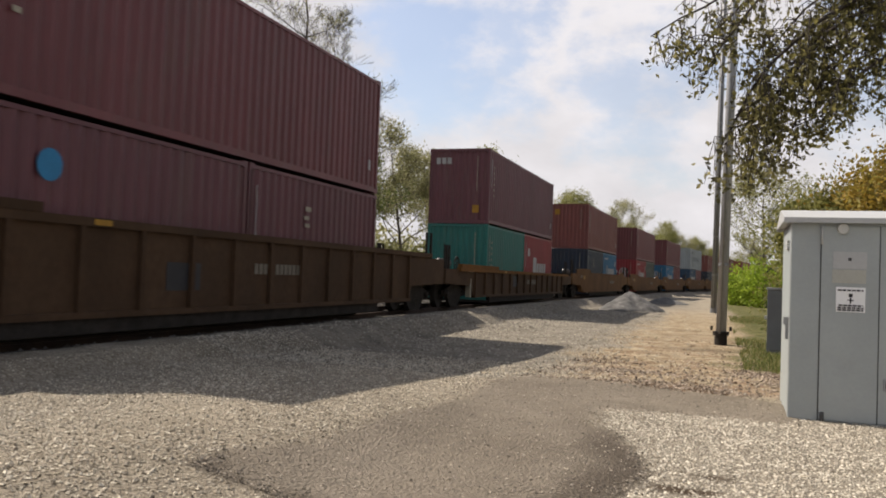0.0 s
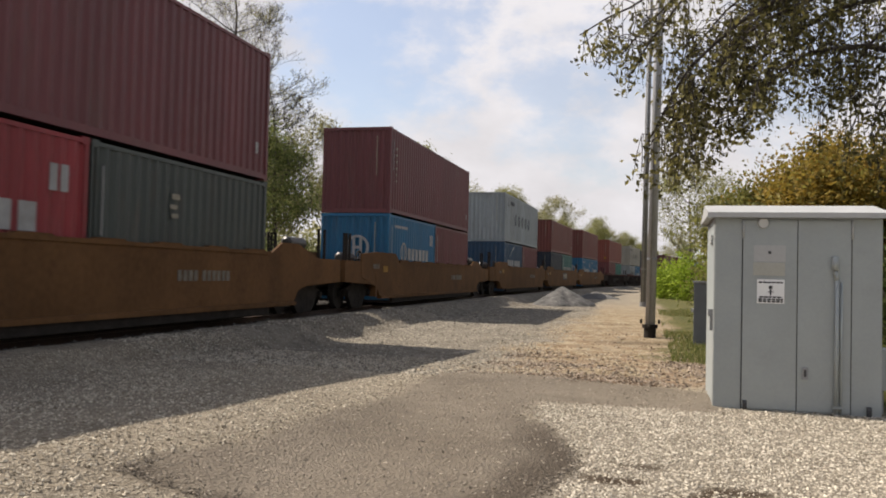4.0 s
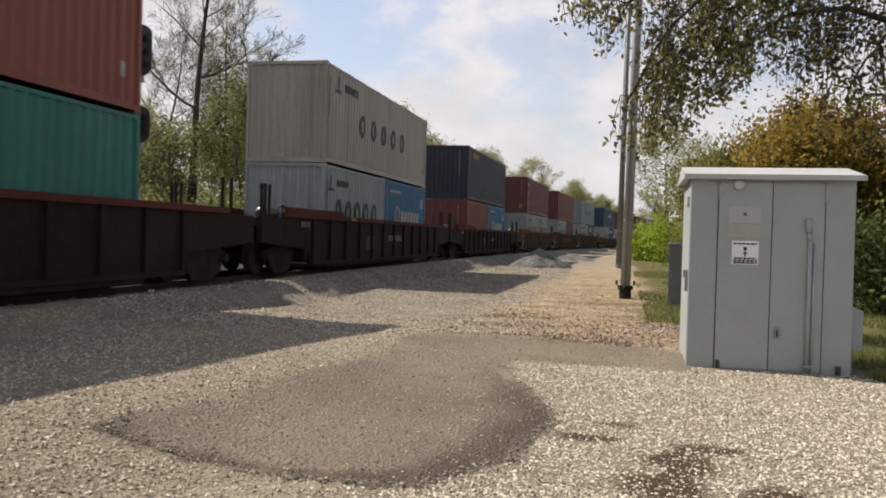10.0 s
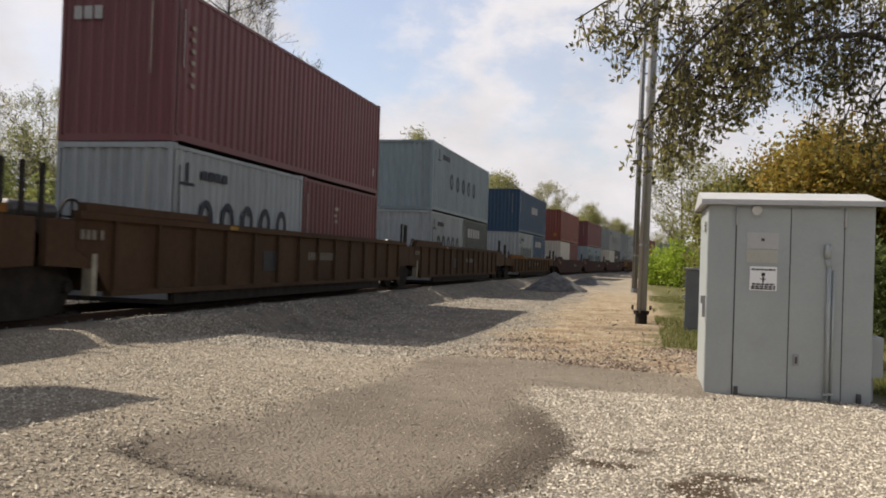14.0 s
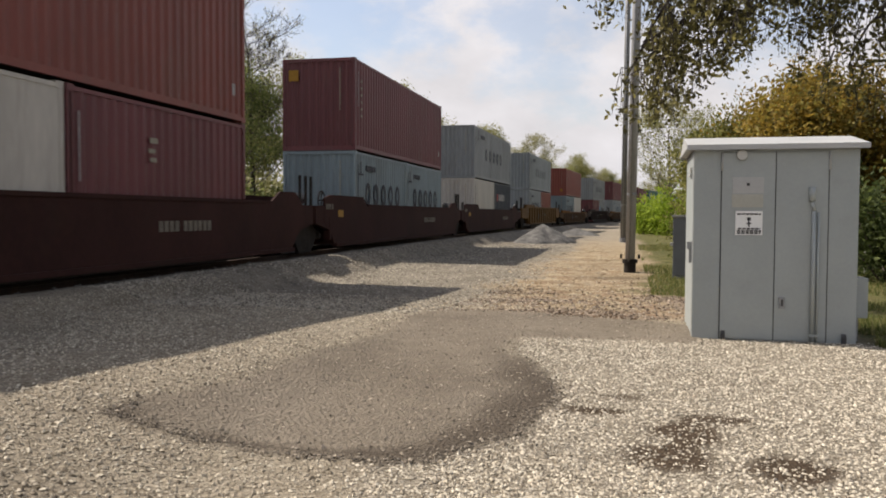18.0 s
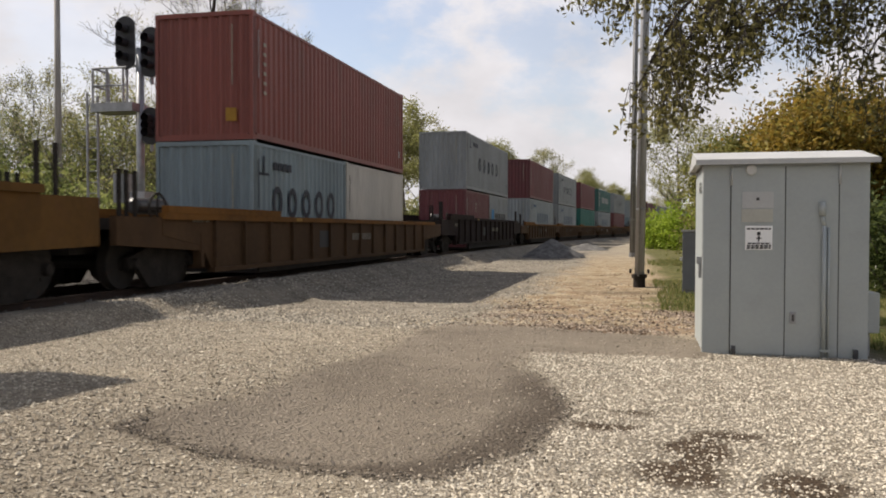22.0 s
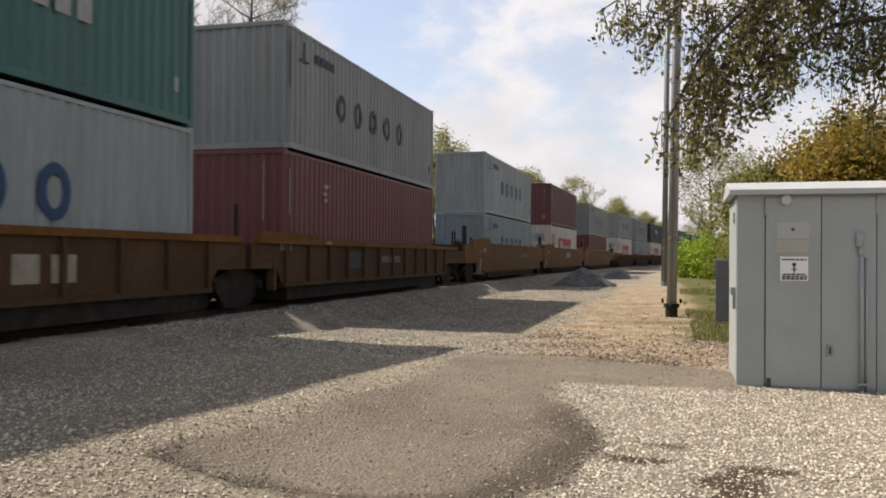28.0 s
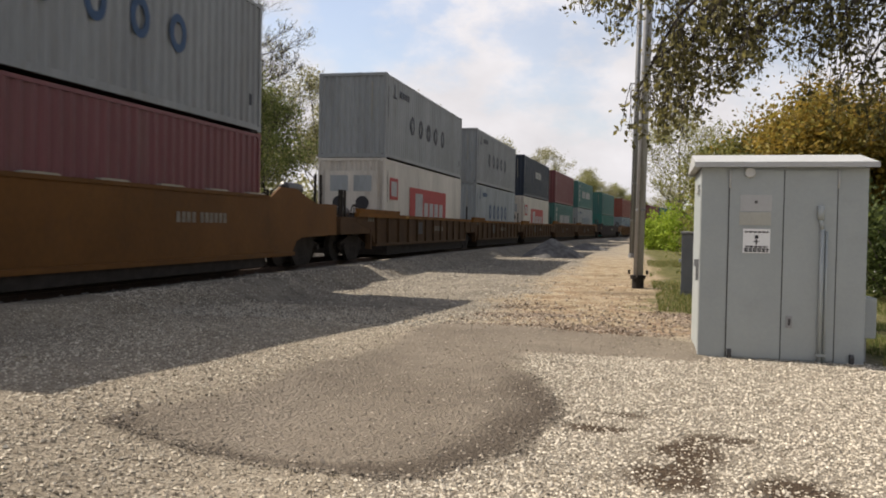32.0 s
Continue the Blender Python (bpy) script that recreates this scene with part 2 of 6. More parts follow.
TIE = mat("tarred_timber", (0.040, 0.035, 0.030), 0.9, 0, 0.35, 2, 30, 0.4, stretch=(0.4, 3, 1))
TANK = mat("air_tank_grey_paint", (0.045, 0.043, 0.040), 0.4, 0.1, 0.15, 4, 30, 0.1, dirt=0.3)
MARK_WHITE = mat("white_marking", (0.300, 0.300, 0.292), 0.6, 0, 0.12, 5, 30, 0.05, dirt=0.4)
MARK_BLUE = mat("blue_marking", (0.012, 0.016, 0.028), 0.6, 0, 0.15, 5, 30, 0.05)
MARK_NAVY = mat("navy_marking", (0.018, 0.054, 0.118), 0.6, 0, 0.15, 5, 30, 0.05)
MARK_BLACK = mat("black_marking", (0.025, 0.025, 0.028), 0.6, 0, 0.15, 5, 30, 0.05)
MARK_RED = mat("red_marking", (0.294, 0.025, 0.025), 0.6, 0, 0.12, 5, 30, 0.05)
MARK_YELLOW = mat("yellow_marking", (0.285, 0.150, 0.014), 0.6, 0, 0.12, 5, 30, 0.05)
MARK_CREAM = mat("cream_marking", (0.276, 0.252, 0.192), 0.6, 0, 0.2, 5, 30, 0.05, dirt=0.5)
MARK_FADED = mat("faded_marking", (0.155, 0.138, 0.107), 0.7, 0, 0.2, 5, 30, 0.05, dirt=0.5)
MARK_CYAN = mat("light_blue_marking", (0.018, 0.168, 0.330), 0.6, 0, 0.12, 5, 30, 0.05)
GALV = mat("galvanised_steel", (0.288, 0.296, 0.304), 0.45, 0.55, 0.15, 6, 60, 0.05)
POLE = mat("weathered_pole", (0.38, 0.385, 0.39), 0.7, 0.1, 0.18, 3, 40, 0.15, dirt=0.2, stretch=(1, 1, 0.15))
# POLE again for the far pole, darkened to carry the shade it stands in
SHADEPOLE = mat("shaded_weathered_pole", (0.20, 0.20, 0.20), 0.75, 0.1, 0.18, 3, 40, 0.15, dirt=0.2, stretch=(1, 1, 0.15))
WOODPOLE = mat("grey_wooden_pole", (0.30, 0.28, 0.255), 0.85, 0, 0.25, 3, 50, 0.25, stretch=(3, 3, 0.2))
CABINET = mat("pale_grey_cabinet_paint", (0.315, 0.345, 0.338), 0.42, 0, 0.05, 2.0, 30, 0.04, dirt=0.18, spec=0.4)
CABROOF = mat("pale_roof_paint", (0.40, 0.408, 0.40), 0.4, 0, 0.06, 2.0, 30, 0.04, dirt=0.2, spec=0.4)
SEAM = mat("dark_seam", (0.06, 0.06, 0.06), 0.7, 0, 0.1)
PLASTIC = mat("pale_plastic", (0.480, 0.480, 0.448), 0.35, 0, 0.05)
SIGNBLACK = mat("signal_black", (0.026, 0.027, 0.030), 0.5, 0, 0.2, 5, 40, 0.05)
LENS = mat("signal_lens_glass", (0.02, 0.02, 0.024), 0.3, 0, 0.1, spec=0.6)
DARKBOX = mat("dark_grey_box_paint", (0.13, 0.14, 0.15), 0.5, 0, 0.1, 3, 40, 0.05, dirt=0.2)
BARK = mat("grey_bark", (0.135, 0.115, 0.095), 0.95, 0, 0.35, 3, 18, 0.7, stretch=(2, 2, 0.5))
DARKBARK = mat("dark_bark", (0.055, 0.045, 0.038), 0.95, 0, 0.35, 3, 18, 0.7, stretch=(2, 2, 0.5))


def leaf_mat(name, a, b, c):
    """Leaf colours spread over the single leaves, with light coming through."""
    m = bpy.data.materials.new(name)
    m.use_nodes = True
    n, l = m.node_tree.nodes, m.node_tree.links
    bsdf = n["Principled BSDF"]
    geo = n.new("ShaderNodeNewGeometry")
    ramp = n.new("ShaderNodeValToRGB")
    ramp.color_ramp.elements[0].color = (*a, 1)
    ramp.color_ramp.elements[1].color = (*c, 1)
    mid = ramp.color_ramp.elements.new(0.5)
    mid.color = (*b, 1)
    l.new(geo.outputs["Random Per Island"], ramp.inputs["Fac"])
    l.new(ramp.outputs[0], bsdf.inputs["Base Color"])
    bsdf.inputs["Roughness"].default_value = 0.6
    bsdf.inputs["Specular IOR Level"].default_value = 0.2
    tr = n.new("ShaderNodeBsdfTranslucent")
    l.new(ramp.outputs[0], tr.inputs["Color"])
    mx = n.new("ShaderNodeMixShader")
    mx.inputs["Fac"].default_value = 0.45
    l.new(bsdf.outputs[0], mx.inputs[1])
    l.new(tr.outputs[0], mx.inputs[2])
    l.new(mx.outputs[0], n["Material Output"].inputs["Surface"])
    return m


LEAF_SPRING = leaf_mat("spring_leaves", (0.16, 0.17, 0.055), (0.25, 0.25, 0.085), (0.34, 0.32, 0.14))
LEAF_PALE = leaf_mat("pale_bud_leaves", (0.185, 0.185, 0.092), (0.285, 0.275, 0.125), (0.420, 0.390, 0.215))
LEAF_OLIVE = leaf_mat("olive_leaves", (0.085, 0.093, 0.027), (0.170, 0.170, 0.048), (0.289, 0.272, 0.085))
LEAF_AMBER = leaf_mat("amber_leaves", (0.085, 0.074, 0.020), (0.310, 0.200, 0.034), (0.215, 0.200, 0.050))
LEAF_BUSH = leaf_mat("bright_bush_leaves", (0.13, 0.20, 0.018), (0.24, 0.33, 0.03), (0.35, 0.43, 0.06))
# green leaves darkened in colour for the shade beneath the trees
LEAF_SHADED = leaf_mat("shaded_leaves", (0.043, 0.060, 0.020), (0.076, 0.102, 0.031), (0.119, 0.145, 0.043))
LEAF_MOSS = leaf_mat("moss_green_leaves", (0.085, 0.108, 0.033), (0.160, 0.188, 0.058), (0.260, 0.275, 0.100))
LEAF_MIXED = leaf_mat("olive_brown_leaves", (0.052, 0.050, 0.024), (0.140, 0.128, 0.048), (0.275, 0.245, 0.088))
GRASS = leaf_mat("grass_blades", (0.075, 0.095, 0.025), (0.135, 0.155, 0.043), (0.280, 0.240, 0.105))


def stone_mat(name, dark, light):
    m = bpy.data.materials.new(name)
    m.use_nodes = True
    n, l = m.node_tree.nodes, m.node_tree.links
    bsdf = n["Principled BSDF"]
    geo = n.new("ShaderNodeNewGeometry")
    ramp = n.new("ShaderNodeValToRGB")
    ramp.color_ramp.elements[0].color = (*dark, 1)
    ramp.color_ramp.elements[1].color = (*light, 1)
    l.new(geo.outputs["Random Per Island"], ramp.inputs["Fac"])
    l.new(ramp.outputs[0], bsdf.inputs["Base Color"])
    bsdf.inputs["Roughness"].default_value = 0.85
    bsdf.inputs["Specular IOR Level"].default_value = 0.2
    return m


STONE_LIGHT = stone_mat("pale_gravel_stones", (0.19, 0.160, 0.118), (0.64, 0.582, 0.468))
STONE_TAN = stone_mat("tan_gravel_stones", (0.16, 0.132, 0.094), (0.57, 0.508, 0.395))
STONE_RUBBLE = stone_mat("pinkish_rubble_stones", (0.052, 0.037, 0.027), (0.36, 0.29, 0.218))
STONE_DARK = stone_mat("dark_grit_stones", (0.09, 0.076, 0.058), (0.36, 0.31, 0.24))
# oily ballast, darkened further for the shade under the train
STONE_GREY = stone_mat("dark_ballast_stones", (0.030, 0.027, 0.024), (0.115, 0.106, 0.095))
STONE_RIM = stone_mat("dark_rim_grit", (0.050, 0.043, 0.034), (0.25, 0.214, 0.168))
STONE_DIRT = stone_mat("golden_dirt_crumbs", (0.16, 0.115, 0.066), (0.50, 0.415, 0.28))
STONE_BROWN = stone_mat("dark_brown_clods", (0.045, 0.028, 0.016), (0.16, 0.105, 0.062))
STONE_MIX = stone_mat("grey_tan_gravel_stones", (0.10, 0.088, 0.068), (0.46, 0.415, 0.33))


# ---------------------------------------------------------------- mesh helpers
class Shape:
    """Collects vertices and faces of one mesh."""

    def __init__(self):
        self.v, self.f = [], []

    def add(self, verts, faces):
        k = len(self.v)
        self.v += [tuple(p) for p in verts]
        self.f += [tuple(i + k for i in f) for f in faces]
        return self

    def box(self, x0, x1, y0, y1, z0, z1):
        return self.add([(x0, y0, z0), (x1, y0, z0), (x1, y1, z0), (x0, y1, z0), (x0, y0, z1), (x1, y0, z1), (x1, y1, z1), (x0, y1, z1)],
                        [(3, 2, 1, 0), (4, 5, 6, 7), (0, 1, 5, 4), (1, 2, 6, 5), (2, 3, 7, 6), (3, 0, 4, 7)])

    def slab(self, poly, x0, x1):
        """A polygon in (y, z), counter-clockwise as seen from +x, given thickness from x0 to x1."""
        n = len(poly)
        verts = [(x0, y, z) for y, z in poly] + [(x1, y, z) for y, z in poly]
        faces = [tuple(range(n - 1, -1, -1)), tuple(range(n, 2 * n))]
        faces += [(i, (i + 1) % n, n + (i + 1) % n, n + i) for i in range(n)]
        return self.add(verts, faces)

    def tube(self, a, b, ra, rb=None, n=10, caps=True):
        rb = ra if rb is None else rb
        a, b = Vector(a), Vector(b)
        q = (b - a).to_track_quat("Z", "Y")
        verts = []
        for c, r in ((a, ra), (b, rb)):
            for i in range(n):
                t = 2 * math.pi * i / n
                verts.append(c + q @ Vector((r * math.cos(t), r * math.sin(t), 0)))
        faces = [(i, (i + 1) % n, n + (i + 1) % n, n + i) for i in range(n)]
        if caps:
            faces += [tuple(range(n - 1, -1, -1)), tuple(range(n, 2 * n))]
        return self.add(verts, faces)

    def ring_x(self, y, z, ry, rz, w, x0, x1, n=18):
        """An upright elliptic band facing +x."""
        verts, faces = [], []
        for x in (x0, x1):
            for k in (1.0, 0.0):
                for i in range(n):
                    t = 2 * math.pi * i / n
                    verts.append((x, y + (ry - w * (1 - k)) * math.cos(t), z + (rz - w * (1 - k)) * math.sin(t)))
        for i in range(n):
            j = (i + 1) % n
            faces += [(2 * n + i, 2 * n + j, 3 * n + j, 3 * n + i), (i, j, 2 * n + j, 2 * n + i), (n + j, n + i, 3 * n + i, 3 * n + j)]
        return self.add(verts, faces)

    def mesh(self, name, smooth=False):
        me = bpy.data.meshes.new(name)
        me.from_pydata(self.v, [], self.f)
        if smooth:
            me.polygons.foreach_set("use_smooth", [True] * len(me.polygons))
        me.update()
        return me


def part(name, shape, material, parent=None, label="", at=None, smooth=False, bevel=0.0):
    """One mesh object, under a thing or part if one is given. shape: a Shape or a mesh that is shared."""
    me = shape.mesh(name, smooth) if isinstance(shape, Shape) else shape
    if bevel:
        bm = bmesh.new()
        bm.from_mesh(me)
        bmesh.ops.bevel(bm, geom=bm.edges[:], offset=bevel, segments=2, affect="EDGES", profile=0.6)
        bm.to_mesh(me)
        bm.free()
    ob = new(name, me)
    if not me.materials:
        me.materials.append(material)
    elif me.materials[0] is not material:
        ob.material_slots[0].link = "OBJECT"
        ob.material_slots[0].material = material
    if parent is not None:
        ob.parent = parent
    if at is not None:
        ob.location = at
    if label:
        ob["label"] = label
    return ob


def empty(name, x, y, z, rz=0.0):
    ob = new(name)
    ob.matrix_basis = pose(x, y, z, 0, 0, rz)
    ob.empty_display_size = 0.3
    return ob


# ---------------------------------------------------------------- ground
TRACK_X, RAIL_Z = -9.62, 0.42
CURVE_FROM, CURVE_R = 30.0, 909.0


def bend(y):
    """How far the track, straight at first and then on a wide curve, has swung towards +x at y."""
    d = np.clip(np.asarray(y, float) - CURVE_FROM, 0, 780)
    return CURVE_R - np.sqrt(CURVE_R * CURVE_R - d * d)


def along(s):
    """The track's middle at s metres along it: x, y and the turn from the y axis, in radians."""
    a = max(0.0, s - CURVE_FROM) / CURVE_R
    return TRACK_X + CURVE_R * (1 - math.cos(a)), min(s, CURVE_FROM) + CURVE_R * math.sin(a), a


def smooth(a, b, x):
    t = np.clip((np.asarray(x, float) - a) / (np.asarray(b, float) - a), 0, 1)
    return t * t * (3 - 2 * t)


def waves(x, y, s, seed):
    """A cheap soft noise in the plane, about -1 to 1."""
    r = np.random.RandomState(seed)
    out = 0
    for k in range(6):
        a, p = r.uniform(0, 2 * np.pi, 2)
        f = s * r.uniform(0.6, 1.8)
        out = out + np.sin(f * (x * np.cos(a) + y * np.sin(a)) + p)
    return out / 3.2


def height(x, y):
    """The ground's height in metres."""
    x, y = np.asarray(x, float), np.asarray(y, float)
    h = 0.17 * (1 - smooth(9, 17, y)) + 0.26 * np.clip((11.0 - y) / 6.8, 0, 1.15) * smooth(-1.9, -3.45, x) * smooth(-6.6, -4.3, x)
    h = h + 0.012 * waves(x, y, 2.2, 3) + 0.02 * waves(x, y, 0.5, 4)
    # the ballast bank under the track, a little lower between the rails
    near = x - bend(y)
    bank = 0.37 * smooth(-6.45, -7.5, near) - 0.10 * smooth(1.45, 1.15, np.abs(near - TRACK_X))
    h = np.maximum(h, bank + 0.02 * waves(x, y, 3.1, 5))
    h = h + 0.07 * smooth(-11.2, -12.6, near) - 0.64 * smooth(-14.5, -19, near)
    h = h - 0.10 * smooth(2.6, 5.0, x) * (1 - smooth(20, 60, y))
    return h


PATCH = [(-2.86, 4.16), (-2.52, 4.18), (-2.15, 4.26), (-1.65, 4.25), (-1.0, 4.34), (-0.68, 4.88), (-0.5, 5.7), (-0.52, 6.4), (-0.78, 7.1), (-1.1, 8.0), (-1.13, 8.78), (-0.1, 9.05), (0.7, 8.95),
         (0.85, 10.25), (-0.85, 11.3), (-2.0, 11.6), (-2.78, 11.2), (-2.56, 8.45), (-2.7, 6.6), (-2.8, 5.3)]


def inside(x, y, poly):
    """Signed distance to a polygon, positive inside."""
    d = np.full(np.shape(x), 1e9)
    odd = np.zeros(np.shape(x), bool)
    for (x0, y0), (x1, y1) in zip(poly, poly[1:] + poly[:1]):
        ex, ey = x1 - x0, y1 - y0
        t = np.clip(((x - x0) * ex + (y - y0) * ey) / (ex * ex + ey * ey), 0, 1)
        d = np.minimum(d, np.hypot(x - x0 - t * ex, y - y0 - t * ey))
        cross = ((y0 > y) != (y1 > y)) & (x < ex * (y - y0) / (ey if ey else 1e-9) + x0)
        odd ^= cross
    return np.where(odd, d, -d)


def stain(x, y):
    """Dark damp soil showing through the gravel, 0 to 1."""
    w = 0.16 * waves(x, y, 5.5, 11) + 0.08 * waves(x, y, 14, 12)
    out = 0 * x
    for cx, cy, rx, ry, k in ((0.42, 5.2, 0.36, 0.42, 0.75), (0.25, 4.72, 0.30, 0.40, 0.75), (0.85, 4.6, 0.28, 0.36, 0.7), (-0.13, 5.7, 0.32, 0.16, 0.5), (0.62, 5.62, 0.30, 0.16, 0.5), (0.0, 6.15, 0.18, 0.14, 0.4), (0.75, 6.9, 0.10, 0.07, 0.3)):
        out = np.maximum(out, smooth(1.0, 0.55, np.hypot((x - cx) / rx, (y - cy) / ry) + k * 3.0 * w))
    return out


def rim(x, y):
    """The dark granular margin of the packed patch, 0 to 1."""
    w = 0.16 * waves(x, y, 5.5, 11) + 0.08 * waves(x, y, 14, 12)
    d = inside(x, y, PATCH) + 0.35 * w
    right = smooth(-1.7, -0.8, x)
    wide_m = 0.13 + 0.42 * right
    out = smooth(-0.07, 0.01, d) * (1 - smooth(0.25 * wide_m, wide_m, d)) * (1 - smooth(6.6, 8.2, y))
    return out * np.where(x < -1.9, 1 - 0.85 * smooth(4.35, 4.75, y), 1.0)


def spread(lo, a, b, hi, step, grow):
    mid = list(np.arange(a, b + step / 2, step))
    out, s, p = [], step, b
    while p < hi:
        s *= grow
        p += s
        out.append(min(p, hi))
    back, s, p = [], step, a
    while p > lo:
        s *= grow
        p -= s
        back.append(max(p, lo))
    return np.array(back[::-1] + mid + out)


gx, gy = spread(-1500, -13.0, 6.0, 1500, 0.11, 1.22), spread(-300, 2.0, 20.0, 3500, 0.11, 1.12)
GX, GY = np.meshgrid(gx, gy)
wob = 0.16 * waves(GX, GY, 5.5, 11) + 0.08 * waves(GX, GY, 14, 12)
sd = inside(GX, GY, PATCH) + wob * 0.35
m_patch = smooth(-0.06, 0.06, sd)
m_rim = rim(GX, GY)
m_light = smooth(-0.2, 0.4, GX + 1.35 - 0.25 * (GY - 9) * 0 + wob) * (1 - smooth(9.1, 9.5, GY - 0.05 * GX + wob * 0.4)) * (1 - m_patch)
m_light = np.maximum(m_light, 0.5 * smooth(-3.6, -4.4, GX + wob) * (1 - smooth(8, 20, GY)) * smooth(-7.6, -6.6, GX))
wide = 0.9 * waves(GX, GY, 0.9, 14) + 0.5 * waves(GX, GY, 2.4, 15)
m_dirt = smooth(10.4, 12.4, GY + 1.2 * wide) * (1 - smooth(32, 60, GY)) * smooth(-3.1, -2.0, GX + 0.6 * wide + 2 * wob - 0.02 * (GY - 14)) * (1 - smooth(1.4, 2.2, GX + wob))
m_grey = smooth(10.5, 13.0, GY + wide) * smooth(-1.6, -3.0, GX + 0.6 * wide)
m_rub = smooth(10.6, 11.4, GY + 0.6 * wob) * (1 - 0.4 * smooth(14, 17, GY)) * (1 - smooth(20, 32, GY)) * smooth(-2.6, -1.4, GX) * (1 - smooth(0.6, 1.2, GX))
m_grass = smooth(0.05, 0.8, GX + 1.6 * wob + 0.3 * wide - 0.008 * (GY - 20)) * smooth(14.8, 16.4, GY + 2 * wob)
m_grass = np.maximum(m_grass, smooth(2.30, 2.65, GX + wob * 0.6) * smooth(8.6, 9.3, GY + wob))
m_grass = np.maximum(m_grass * smooth(-4.5, -3.0, GX - bend(GY)), smooth(-13.0, -14.5, GX - bend(GY) + 2 * wob))
m_grass = np.maximum(m_grass, smooth(7, 9, GX - bend(GY)))
GB = GX - bend(GY)
# dark ballast only below the cars: the train's shade is in its colour
m_bal = smooth(1.75, 1.15, np.abs(GB - TRACK_X) + 0.8 * wob)
# dark beyond the rails too, so sunlit ground seen under cars looks shaded
m_bal = np.maximum(m_bal, smooth(TRACK_X - 0.5, TRACK_X - 1.2, GB))
m_stain = np.maximum(stain(GX, GY), 0.5 * smooth(0.7, 0.15, np.abs(GY - 19.8 + 0.35 * wide)) * smooth(-1.6, -0.5, GX + wob) * (1 - smooth(0.5, 1.0, GX)))
GZ = height(GX, GY) + 0.02 * m_patch
nx, ny = len(gx), len(gy)
idx = np.arange(nx * ny).reshape(ny, nx)
quads = np.stack([idx[:-1, :-1], idx[:-1, 1:], idx[1:, 1:], idx[1:, :-1]], -1).reshape(-1, 4)
ground_me = bpy.data.meshes.new("ground")
ground_me.from_pydata(np.stack([GX, GY, GZ], -1).reshape(-1, 3).tolist(), [], quads.tolist())
for key, values in (("patch", m_patch), ("rim", m_rim), ("light", m_light), ("dirt", m_dirt), ("grass", m_grass), ("ballast", m_bal), ("stain", m_stain), ("rubble", m_rub), ("grey", m_grey)):
    layer = ground_me.attributes.new(key, "FLOAT", "POINT")
    layer.data.foreach_set("value", np.ascontiguousarray(values, np.float32).ravel())
ground_me.polygons.foreach_set("use_smooth", [True] * len(ground_me.polygons))


